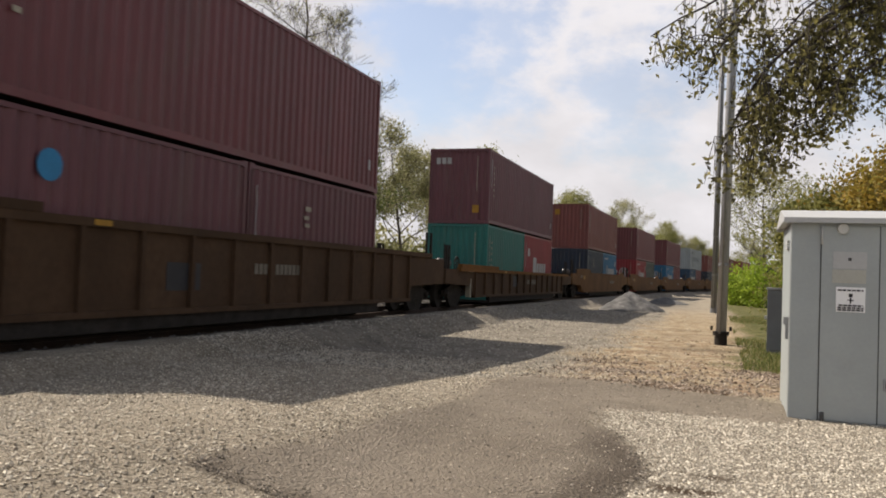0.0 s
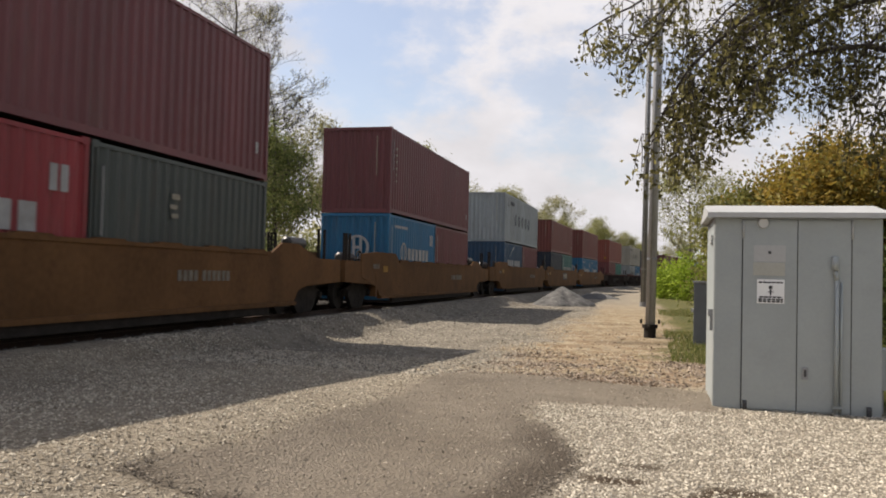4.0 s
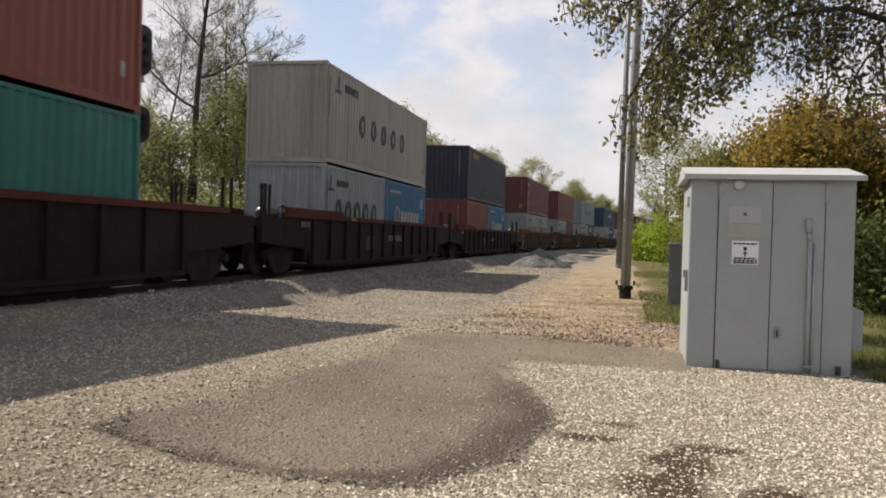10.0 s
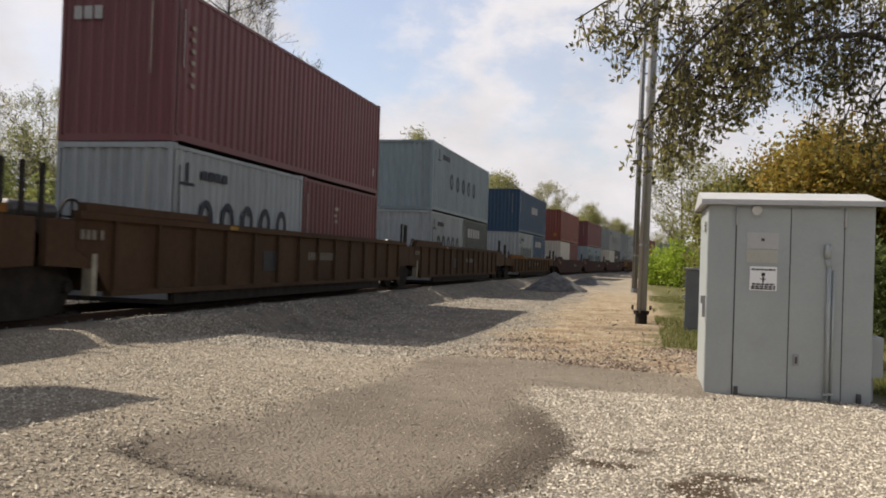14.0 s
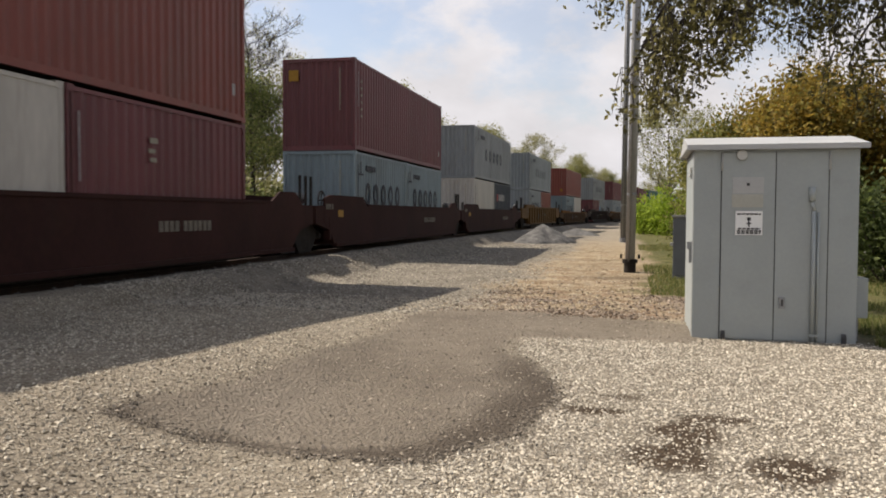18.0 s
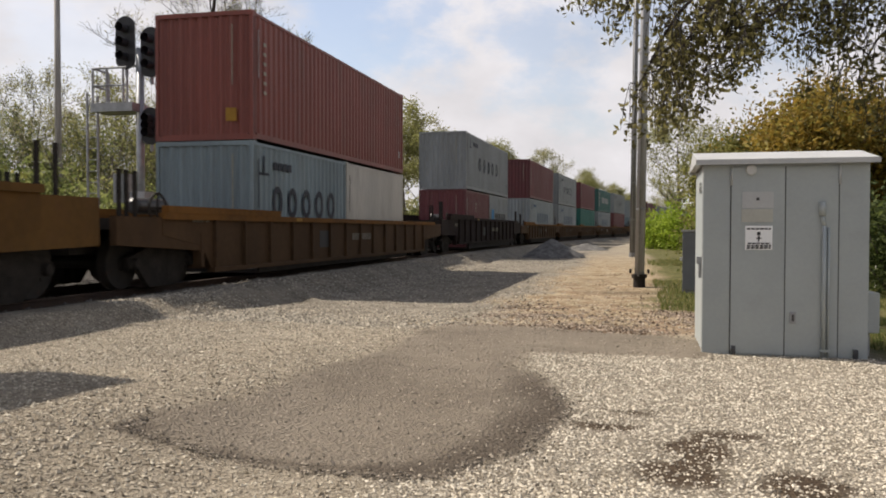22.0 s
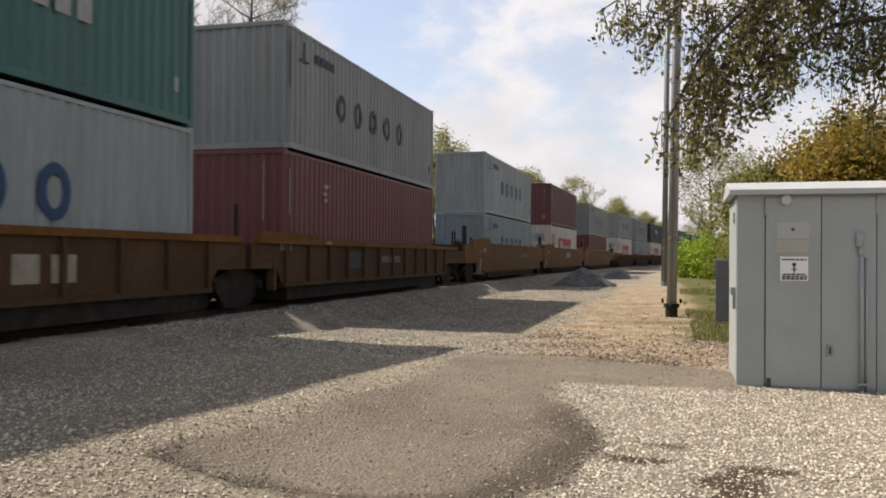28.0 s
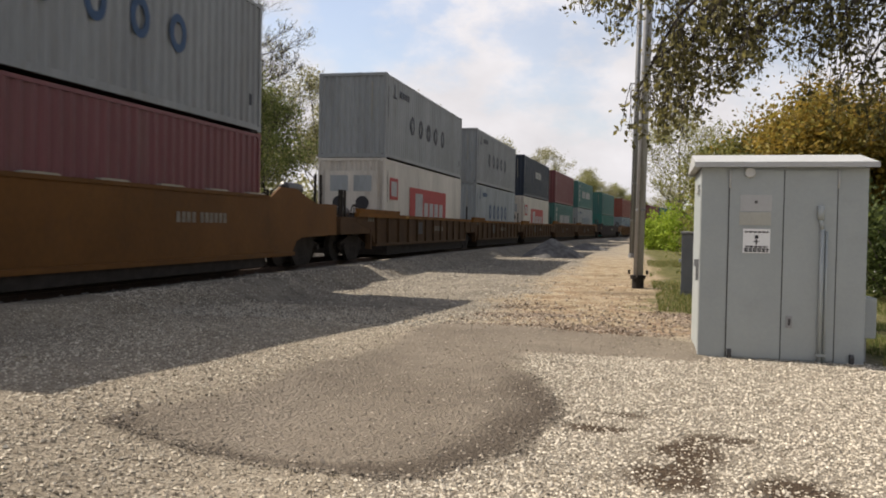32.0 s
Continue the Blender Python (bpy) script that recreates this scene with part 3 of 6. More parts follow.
def ground_material():
    m = bpy.data.materials.new("gravel_ground")
    m.use_nodes = True
    n, l = m.node_tree.nodes, m.node_tree.links
    bsdf = n["Principled BSDF"]
    bsdf.inputs["Roughness"].default_value = 0.95
    bsdf.inputs["Specular IOR Level"].default_value = 0.12
    tc = n.new("ShaderNodeTexCoord")

    def noise_at(scale, detail=4.0, rough=0.6):
        t = n.new("ShaderNodeTexNoise")
        t.inputs["Scale"].default_value, t.inputs["Detail"].default_value, t.inputs["Roughness"].default_value = scale, detail, rough
        l.new(tc.outputs["Object"], t.inputs["Vector"])
        return t.outputs["Fac"]

    def cells(scale):
        t = n.new("ShaderNodeTexVoronoi")
        t.inputs["Scale"].default_value = scale
        l.new(tc.outputs["Object"], t.inputs["Vector"])
        return t

    def ramp(fac, *stops):
        r = n.new("ShaderNodeValToRGB")
        for i, (p, c) in enumerate(stops):
            e = r.color_ramp.elements[i] if i < 2 else r.color_ramp.elements.new(p)
            e.position, e.color = p, (*c, 1)
        l.new(fac, r.inputs["Fac"])
        return r.outputs[0]

    def mix(fac, a, b, kind="MIX"):
        x = n.new("ShaderNodeMixRGB")
        x.blend_type = kind
        if isinstance(fac, float):
            x.inputs["Fac"].default_value = fac
        else:
            l.new(fac, x.inputs["Fac"])
        l.new(a, x.inputs["Color1"])
        l.new(b, x.inputs["Color2"])
        return x.outputs[0]

    def layer(name):
        a = n.new("ShaderNodeAttribute")
        a.attribute_name = name
        return a.outputs["Fac"]

    big, fine, mid, blot = noise_at(0.7, 5), noise_at(55, 5, 0.75), noise_at(7, 5, 0.7), noise_at(1.9, 6, 0.72)
    st = cells(34)
    sep = n.new("ShaderNodeSeparateColor")
    l.new(st.outputs["Color"], sep.inputs[0])
    stone = sep.outputs[0]
    tan = mix(0.55, ramp(stone, (0.0, (0.12, 0.098, 0.070)), (1.0, (0.47, 0.415, 0.32))), ramp(mid, (0.3, (0.18, 0.148, 0.104)), (0.7, (0.37, 0.324, 0.245))))
    pale = mix(0.5, ramp(stone, (0.0, (0.17, 0.145, 0.105)), (1.0, (0.42, 0.38, 0.305))), ramp(mid, (0.3, (0.15, 0.128, 0.096)), (0.7, (0.32, 0.285, 0.222))))
    mill = mix(0.5, ramp(fine, (0.3, (0.115, 0.097, 0.075)), (0.72, (0.29, 0.247, 0.190))), ramp(mid, (0.3, (0.145, 0.123, 0.095)), (0.7, (0.26, 0.221, 0.170))))
    rim = ramp(fine, (0.3, (0.045, 0.036, 0.028)), (0.75, (0.17, 0.14, 0.105)))
    dirt = mix(0.5, ramp(noise_at(2.6, 7, 0.7), (0.32, (0.24, 0.188, 0.118)), (0.7, (0.50, 0.41, 0.268))), ramp(fine, (0.3, (0.20, 0.155, 0.100)), (0.7, (0.46, 0.38, 0.255))))
    dirt = mix(ramp(blot, (0.48, (0, 0, 0)), (0.60, (0.85, 0.85, 0.85))), dirt, mix(0.5, ramp(fine, (0.3, (0.10, 0.062, 0.034)), (0.7, (0.34, 0.225, 0.125))), ramp(mid, (0.35, (0.12, 0.075, 0.04)), (0.7, (0.33, 0.225, 0.13)))))
    dirt = mix(ramp(blot, (0.34, (0.6, 0.6, 0.6)), (0.42, (0, 0, 0))), dirt, mix(0.5, ramp(stone, (0.0, (0.17, 0.145, 0.11)), (1.0, (0.50, 0.45, 0.36))), ramp(mid, (0.3, (0.24, 0.205, 0.155)), (0.7, (0.42, 0.37, 0.285)))))
    grass = mix(0.5, ramp(mid, (0.35, (0.04, 0.055, 0.013)), (0.7, (0.16, 0.15, 0.048))), ramp(blot, (0.38, (0.045, 0.06, 0.016)), (0.64, (0.24, 0.19, 0.095))))
    # oily ballast tone with the shade under the train mixed in
    bal = mix(0.5, ramp(stone, (0.0, (0.027, 0.024, 0.021)), (1.0, (0.125, 0.115, 0.102))), ramp(fine, (0.3, (0.028, 0.025, 0.022)), (0.7, (0.092, 0.084, 0.074))))
    col = mix(layer("light"), tan, pale)
    grey = mix(0.6, ramp(stone, (0.0, (0.09, 0.079, 0.061)), (1.0, (0.37, 0.330, 0.260))), ramp(blot, (0.36, (0.13, 0.114, 0.090)), (0.62, (0.30, 0.265, 0.205))))
    col = mix(layer("grey"), col, grey)
    col = mix(layer("dirt"), col, dirt)
    col = mix(mix(1.0, layer("rubble"), ramp(noise_at(1.35, 8, 0.74), (0.49, (0, 0, 0)), (0.58, (0.95, 0.95, 0.95))), "MULTIPLY"), col, mix(0.5, ramp(stone, (0.0, (0.11, 0.066, 0.044)), (1.0, (0.40, 0.295, 0.205))), ramp(mid, (0.35, (0.085, 0.048, 0.028)), (0.65, (0.34, 0.225, 0.14)))))
    col = mix(layer("patch"), col, mill)
    col = mix(layer("rim"), col, rim)
    col = mix(layer("ballast"), col, bal)
    col = mix(layer("grass"), col, grass)
    col = mix(layer("stain"), col, ramp(fine, (0.3, (0.038, 0.026, 0.016)), (0.75, (0.13, 0.094, 0.062))))
    tone = ramp(big, (0.32, (0.74, 0.73, 0.72)), (0.66, (1.0, 1.0, 1.0)))
    col = mix(1.0, col, tone, "MULTIPLY")
    l.new(col, bsdf.inputs["Base Color"])
    add = n.new("ShaderNodeMath")
    add.operation = "ADD"
    l.new(st.outputs["Distance"], add.inputs[0])
    l.new(fine, add.inputs[1])
    bp = n.new("ShaderNodeBump")
    bp.inputs["Strength"].default_value = 0.8
    bp.inputs["Distance"].default_value = 0.03
    l.new(add.outputs[0], bp.inputs["Height"])
    l.new(bp.outputs[0], bsdf.inputs["Normal"])
    return m


GROUND = ground_material()
ground_me.materials.append(GROUND)
ground = tagged(new("ground", ground_me), "pale gravel ground with packed dirt, millings and grass", "ground", kind="structure")


def scatter(name, label, material, count, region, size, seed, lift=0.25, kind="stuff", category="gravel"):
    """Many small rough stones in one mesh. region(x, y) gives the chance that a stone lies there."""
    r = np.random.RandomState(seed)
    pts = np.zeros((0, 2))
    x0, x1, y0, y1 = region[0]
    while len(pts) < count:
        c = np.stack([r.uniform(x0, x1, count * 2), y0 + (y1 - y0) * r.uniform(0, 1, count * 2) ** region[2]], -1)
        pts = np.concatenate([pts, c[r.uniform(0, 1, len(c)) < region[1](c[:, 0], c[:, 1])]])
    pts = pts[:count]
    base = np.array([(1, 0, 0), (-1, 0, 0), (0, 1, 0), (0, -1, 0), (0, 0, 1), (0, 0, -1)], float)
    tri = np.array([(0, 2, 4), (2, 1, 4), (1, 3, 4), (3, 0, 4), (2, 0, 5), (1, 2, 5), (3, 1, 5), (0, 3, 5)])
    s = size[0] + (size[1] - size[0]) * r.uniform(0, 1, count) ** 2.2
    v = base[None] * s[:, None, None] * r.uniform(0.55, 1.25, (count, 6, 1)) + r.normal(0, 0.15, (count, 6, 3)) * s[:, None, None]
    v[:, :, 2] *= 0.7
    a = r.uniform(0, 2 * np.pi, count)
    ca, sa = np.cos(a)[:, None], np.sin(a)[:, None]
    v = np.stack([v[..., 0] * ca - v[..., 1] * sa, v[..., 0] * sa + v[..., 1] * ca, v[..., 2]], -1)
    v[..., 0] += pts[:, :1]
    v[..., 1] += pts[:, 1:]
    v[..., 2] += (height(pts[:, 0], pts[:, 1]) + s * lift)[:, None]
    f = (tri[None] + 6 * np.arange(count)[:, None, None]).reshape(-1, 3)
    me = bpy.data.meshes.new(name)
    me.from_pydata(v.reshape(-1, 3).tolist(), [], f.tolist())
    me.materials.append(material)
    return tagged(new(name, me), label, category, kind=kind)


def off_patch(x, y):
    return 1 - smooth(-0.15, 0.1, inside(x, y, PATCH) + 0.1 * waves(x, y, 9, 21))


# gravel pile beside the track
def gravel_pile(name, cx, cy, r, top, material, label):
    rs = np.random.RandomState(int(cx * -100 + cy))
    n, rings = 44, 14
    s = Shape()
    verts, faces = [(cx, cy, float(height(cx, cy)) + top)], []
    for k in range(1, rings + 1):
        for i in range(n):
            t = 2 * math.pi * i / n
            q = k / rings
            rr = r * q * (1 + 0.10 * math.sin(3 * t + cx) + 0.06 * math.sin(7 * t) + rs.uniform(-0.03, 0.03))
            x, y = cx + rr * math.cos(t), cy + 1.35 * rr * math.sin(t)
            z = float(height(x, y)) + top * (1 - q) ** 0.9 + rs.uniform(-0.03, 0.03) * (1 - q) - 0.03 * (k == rings)
            verts.append((x, y, z))
    for i in range(n):
        faces.append((0, 1 + i, 1 + (i + 1) % n))
    for k in range(rings - 1):
        for i in range(n):
            a, b = 1 + k * n + i, 1 + k * n + (i + 1) % n
            faces.append((a, a + n, b + n, b))
    s.add(verts, faces)
    return tagged(part(name, s, material, smooth=True), label, "gravel pile", kind="stuff")


PILEMAT = mat("heaped_gravel", (0.120, 0.115, 0.106), 0.95, 0, 0.45, 3.0, 11.0, 1.0)
gravel_pile("stone_heap", -4.4, 44.0, 1.6, 1.0, PILEMAT, "heap of grey crushed stone beside the track")
gravel_pile("stone_heap", -3.6, 60.0, 1.6, 0.5, PILEMAT, "low heap of grey crushed stone beside the track")

# ---------------------------------------------------------------- railway track
track = tagged(empty("railway_track", TRACK_X, 0, 0), "railway track of steel rails on dark timber sleepers in ballast", "railway track", kind="structure")
prof = [(-0.07, RAIL_Z - 0.17), (0.07, RAIL_Z - 0.17), (0.07, RAIL_Z - 0.155), (0.012, RAIL_Z - 0.135), (0.012, RAIL_Z - 0.045), (0.036, RAIL_Z - 0.035),
        (0.036, RAIL_Z - 0.004), (0.03, RAIL_Z), (-0.03, RAIL_Z), (-0.036, RAIL_Z - 0.004), (-0.036, RAIL_Z - 0.035), (-0.012, RAIL_Z - 0.045),
        (-0.012, RAIL_Z - 0.135), (-0.07, RAIL_Z - 0.155)]
stations = [-60.0, 0.0] + [CURVE_FROM + 8.0 * i for i in range(108)]
for dx in (-0.753, 0.753):
    rail, k = Shape(), len(prof)
    verts, faces = [], [tuple(range(k))]
    for j, st in enumerate(stations):
        cx, cy, turn = along(st)
        verts += [(cx - TRACK_X + (dx + px) * math.cos(turn), cy - (dx + px) * math.sin(turn), pz) for px, pz in prof]
        if j:
            faces += [((j - 1) * k + i, j * k + i, j * k + (i + 1) % k, (j - 1) * k + (i + 1) % k) for i in range(k)]
    faces.append(tuple(range(len(verts) - 1, len(verts) - k - 1, -1)))
    part("rail", rail.add(verts, faces), RAIL, track)
tie_me = Shape().box(-1.3, 1.3, -0.115, 0.115, 0.0, 0.17).mesh("sleeper")
for i in range(110):
    cx, cy, turn = along(4 + 0.52 * i)
    part("sleeper", tie_me, TIE, track).matrix_basis = pose(cx - TRACK_X + random.uniform(-0.03, 0.03), cy, RAIL_Z - 0.34, 0, 0, -math.degrees(turn))
far_ties = Shape()
for i in range(900):
    if not 0 <= i - 40 < 110:
        cx, cy, turn = along(4 + 0.52 * (i - 40))
        one = Shape().box(-1.3, 1.3, -0.115, 0.115, RAIL_Z - 0.34, RAIL_Z - 0.17)
        c, n = math.cos(turn), math.sin(turn)
        far_ties.add([(cx - TRACK_X + x * c + y * n, cy - x * n + y * c, z) for x, y, z in one.v], one.f)
tagged(part("sleepers_far", far_ties, TIE, track), kind="stuff")

# ---------------------------------------------------------------- containers
CH, CW = 2.896, 1.219
mesh_cache = {}


def cached(key, make):
    if key not in mesh_cache:
        mesh_cache[key] = make()
    return mesh_cache[key]


def wall_corrugated(length, depth, pitch, z0, z1, inset=0.06):
    """An upright trapezoid-ribbed sheet along y, facing +x at x = 0 outermost, with a back 5 cm behind."""
    pts, y = [], inset
    n = max(1, round((length - 2 * inset) / pitch))
    p = (length - 2 * inset) / n
    for i in range(n):
        y = inset + i * p
        pts += [(0, y), (0, y + 0.26 * p), (-depth, y + 0.5 * p), (-depth, y + 0.76 * p)]
    pts.append((0, length - inset))
    k = len(pts)
    s = Shape()
    s.add([(x, y, z0) for x, y in pts] + [(x, y, z1) for x, y in pts], [(i, i + 1, k + i + 1, k + i) for i in range(k - 1)])
    s.add([(-0.06, inset, z0), (-0.06, length - inset, z0), (-0.06, length - inset, z1), (-0.06, inset, z1)], [(3, 2, 1, 0)])
    return s


def container_meshes(length, h, plain):
    def side():
        if plain:
            s = Shape().box(-0.05, -0.008, 0.06, length - 0.06, 0.14, h - 0.09)
            return s.mesh("side_panel")
        return wall_corrugated(length, 0.036, 0.278, 0.14, h - 0.09).mesh("side_panel")

    def end():
        s = wall_corrugated(2 * CW, 0.045, 0.25, 0.14, h - 0.1, 0.09)
        return Shape().add([(y - CW, -x, z) for x, y, z in s.v], [tuple(reversed(f)) for f in s.f]).mesh("end_panel")

    def roof():
        return Shape().box(-CW + 0.05, CW - 0.05, 0.05, length - 0.05, h - 0.05, h - 0.02).mesh("roof_panel")

    return {
        "side_panel": cached(("side", length, h, plain), side),
        "end_panel": cached(("end", h), end),
        "roof_panel": cached(("roof", length, h), roof),
        "end_sill": cached(("es", h), lambda: Shape().box(-CW + 0.16, CW - 0.16, 0, 0.07, 0.0, 0.14).mesh("end_sill")),
        "end_header": cached(("eh", h), lambda: Shape().box(-CW + 0.16, CW - 0.16, 0, 0.07, h - 0.10, h).mesh("end_header")),
        "corner_post": cached(("post", h), lambda: Shape().box(-0.08, 0, 0, 0.10, 0.1, h - 0.1).box(-0.16, 0.003, -0.003, 0.176, 0, 0.118)
                              .box(-0.16, 0.003, -0.003, 0.176, h - 0.118, h).mesh("corner_post")),
        "bottom_rail": cached(("br", length), lambda: Shape().box(-0.06, 0, 0.17, length - 0.17, 0.035, 0.16).mesh("bottom_rail")),
        "top_rail": cached(("tr", length, h), lambda: Shape().box(-0.06, 0, 0.17, length - 0.17, h - 0.10, h - 0.035).mesh("top_rail")),
        "floor_panel": cached(("fl", length), lambda: Shape().box(-CW + 0.06, CW - 0.06, 0.07, length - 0.07, 0.05, 0.14).mesh("floor_panel")),
    }


def letters(word_lengths, y0, z, size, gap=0.25, fill=0.62):
    """Upright bars that stand for a line of writing on a side that faces +x."""
    s, y = Shape(), y0
    for n in word_lengths:
        for _ in range(n):
            s.box(0.002, 0.008, y, y + size * fill * 0.8, z, z + size)
            y += size * fill * 1.15
        y += size * gap
    return s


def put_marks(box, marks, length, h, pal):
    """Painted marks: bands, bars and panels. near end at y = 0, the side seen at x = CW."""
    X = CW + 0.006
    ink = (MARK_NAVY if "low" in marks or "inkblue" in marks else MARK_BLUE) if pal in ("grey", "pale", "beige", "slate", "white") else MARK_WHITE

    def side_mark(name, shape, m, y=0.0, z=0.0, x=0.0):
        return part(name, shape, m, box, at=(X + x, y, z))

    def bar(w, hh):
        return cached(("bar", round(w, 3), round(hh, 3)), lambda: Shape().box(0.001, 0.006, 0, w, 0, hh).mesh("marking"))

    def line(n, y0, y1, z, hh, m, fill=0.68, x=0.0):
        """n upright bars from y0 to y1: a word."""
        p = (y1 - y0) / (n - 1 + fill) if n > 1 else (y1 - y0) / fill
        for i in range(n):
            side_mark("marking", bar(p * fill, hh), m, y0 + i * p, z, x)

    def bands(n, y0, pitch, z, ry, rz, m):
        me = cached(("band", ry, rz), lambda: Shape().ring_x(0, 0, ry, rz, 0.52 * ry, 0.001, 0.006, 18).mesh("marking"))
        for i in range(n):
            side_mark("marking", me, m, y0 + i * pitch, z)

    def plain_bar(y0, y1, z0, z1, m, x=0.0):
        side_mark("marking", bar(y1 - y0, z1 - z0), m, y0, z0, x)
    words = marks.split()
    if "bands" in words:
        if length > 7:
            low = "low" in words
            bands(5, 3.80 if low or "inkblue" in words else 3.36, 1.215, 1.47 if low else 1.45, 0.33 if low else 0.29, 0.42 if low else 0.36, ink)
            plain_bar(0.95, 1.05, 2.2, 2.62, ink)
            plain_bar(0.75, 1.25, 2.14, 2.2, ink)
            line(4, 1.65, 2.85, 2.27, 0.22, ink, 0.8)
        else:
            bands(5, 1.28, 0.885, 1.54, 0.28, 0.38, ink)
            plain_bar(0.50, 0.58, 2.2, 2.58, ink)
            plain_bar(0.3, 0.8, 2.14, 2.2, ink)
            line(4, 1.05, 2.1, 2.3, 0.18, ink, 0.8)
    if "disc" in words:
        side_mark("marking", cached("disc", lambda: Shape().ring_x(0, 0, 0.37, 0.37, 0.085, 0.001, 0.006, 22).mesh("marking")), MARK_WHITE, 1.68, 1.62)
        plain_bar(1.52, 1.60, 1.38, 1.86, MARK_WHITE)
        plain_bar(1.76, 1.84, 1.38, 1.86, MARK_WHITE)
        line(6, 2.2, 4.96, 1.38, 0.42, MARK_WHITE, 0.72)
        line(8, 0.6, 2.1, 2.45, 0.10, MARK_WHITE, 0.8)
        line(2, 5.2, 5.6, 2.0, 0.4, MARK_WHITE, 0.7)
        if "end" in words:
            e = Shape().ring_x(0, 0, 0.42, 0.42, 0.09, 0.001, 0.006, 22).box(0.001, 0.006, -0.17, -0.08, -0.3, 0.3).box(0.001, 0.006, 0.08, 0.17, -0.3, 0.3).box(0.001, 0.006, -0.1, 0.1, -0.05, 0.05)
            part("marking", e, MARK_WHITE, box).matrix_basis = pose(0.1, -0.010, 1.75, 0, 0, -90)
    if "panel" in words:
        if pal == "scarlet":
            line(1, 1.78, 2.5, 1.12, 0.75, MARK_WHITE, 0.9)
            line(4, 2.6, 4.6, 1.12, 0.5, MARK_WHITE, 0.75)
            plain_bar(0.65, 1.05, 1.9, 2.25, MARK_WHITE)
        else:
            plain_bar(3.1, 9.0, 0.66, 2.05, MARK_RED)
            line(1, 3.9, 5.0, 0.9, 0.95, MARK_WHITE, 0.9, 0.006)
            line(4, 5.25, 8.4, 0.9, 0.62, MARK_WHITE, 0.72, 0.006)
            plain_bar(0.55, 1.55, 1.5, 2.26, MARK_RED)
            plain_bar(0.7, 1.4, 1.62, 2.14, MARK_WHITE, 0.006)
    if "words" in words:
        if length > 7:
            line(5, 3.05, 5.4, 1.12, 0.76, MARK_WHITE, 0.7)
            line(8, 5.9, 9.4, 1.12, 0.76, MARK_WHITE, 0.7)
            for k in range(4):
                plain_bar(0.9, 1.35, 2.15 - 0.5 * k, 2.5 - 0.5 * k, MARK_WHITE)
        else:
            line(5, 0.9, 2.4, 1.35, 0.42, MARK_WHITE, 0.7)
            line(8, 2.75, 5.2, 1.35, 0.42, MARK_WHITE, 0.7)
            for k in range(3):
                plain_bar(0.3, 0.55, 2.3 - 0.35 * k, 2.5 - 0.35 * k, MARK_WHITE)
    if "sweep" in words:
        line(3, 1.04, 2.9, 1.25, 0.6, MARK_WHITE, 0.8)
        line(3, 3.2, 5.05, 1.25, 0.6, MARK_WHITE, 0.8)
        s = Shape()
        for i in range(10):
            a, b = i / 10, (i + 1) / 10
            w = 0.05 + 0.1 * a
            ya, yb = 1.7 + 1.35 * a, 1.7 + 1.35 * b
            za, zb = 1.98 + 0.58 * math.sin(1.5 * a), 1.98 + 0.58 * math.sin(1.5 * b)
            s.slab([(ya, za), (yb, zb), (yb, zb + w), (ya, za + w)], 0.001, 0.006)
        side_mark("marking", s, MARK_WHITE)
    if "word" in words:
        if length > 7:
            line(5, 5.0, 7.6, 1.5, 0.5, MARK_WHITE, 0.75)
        else:
            line(5, 1.0, 3.8, 2.0, 0.44, MARK_WHITE, 0.75)
    if "badge" in words:
        side_mark("marking", Shape().tube((0.001, 0, 0), (0.006, 0, 0), 0.24, n=18), MARK_RED, 1.0, 1.95)
        line(5, 1.45, 3.5, 1.75, 0.42, MARK_WHITE, 0.75)
    if "star" in words:
        plain_bar(0.62, 1.36, 1.45, 2.05, MARK_CYAN)
        line(6, 1.75, 5.1, 1.42, 0.42, MARK_BLACK, 0.75)
    if "column" in words:
        for i in range(6):
            plain_bar(0.54, 0.68, 2.18 - i * 0.22, 2.26 - i * 0.22, MARK_CREAM)
    if "tall" in words:
        for i in range(3):
            plain_bar(0.62, 0.92, 0.62 + 0.72 * i, 1.02 + 0.72 * i, MARK_CREAM)
    if "tag" in words:
        plain_bar(2.25, 2.5, 2.16, 2.26, MARK_CREAM)
        plain_bar(2.2, 2.42, 1.98, 2.06, MARK_CREAM)
        plain_bar(2.25, 2.46, 1.82, 1.90, MARK_CREAM)
    if "gold" in words:
        line(5, 1.2, 2.6, 2.35, 0.26, MARK_YELLOW, 0.75)
    if "dot" in words:
        side_mark("marking", Shape().tube((0.001, 0, 0), (0.006, 0, 0), 0.22, n=20), MARK_CYAN, 1.27, 2.18)
    if "panel" in words and pal == "white":
        unit = part("cooling_unit", Shape().box(-0.95, 0.95, -0.03, 0.0, 0.25, 2.45), PAINT["white"], box, "white cooling unit with dark grilles")
        part("grille", Shape().box(-0.55, 0.55, -0.036, -0.031, 0.3, 1.0), MARK_BLACK, unit)
        part("access_panel", Shape().box(-0.75, -0.1, -0.045, -0.031, 1.75, 2.3), PAINT["pale"], unit)
        part("access_panel", Shape().box(0.1, 0.75, -0.045, -0.031, 1.75, 2.3), PAINT["pale"], unit)
        for sx in (-0.42, 0.42):
            part("fan_guard", Shape().tube((sx, -0.031, 1.35), (sx, -0.05, 1.35), 0.24, n=18), MARK_BLACK, unit)
    # narrow strips and notices by the ends
    part("notice", cached("strip", lambda: Shape().box(0.705, 0.73, -0.012, -0.008, 1.25, 2.6).mesh("notice")), MARK_CREAM, box)
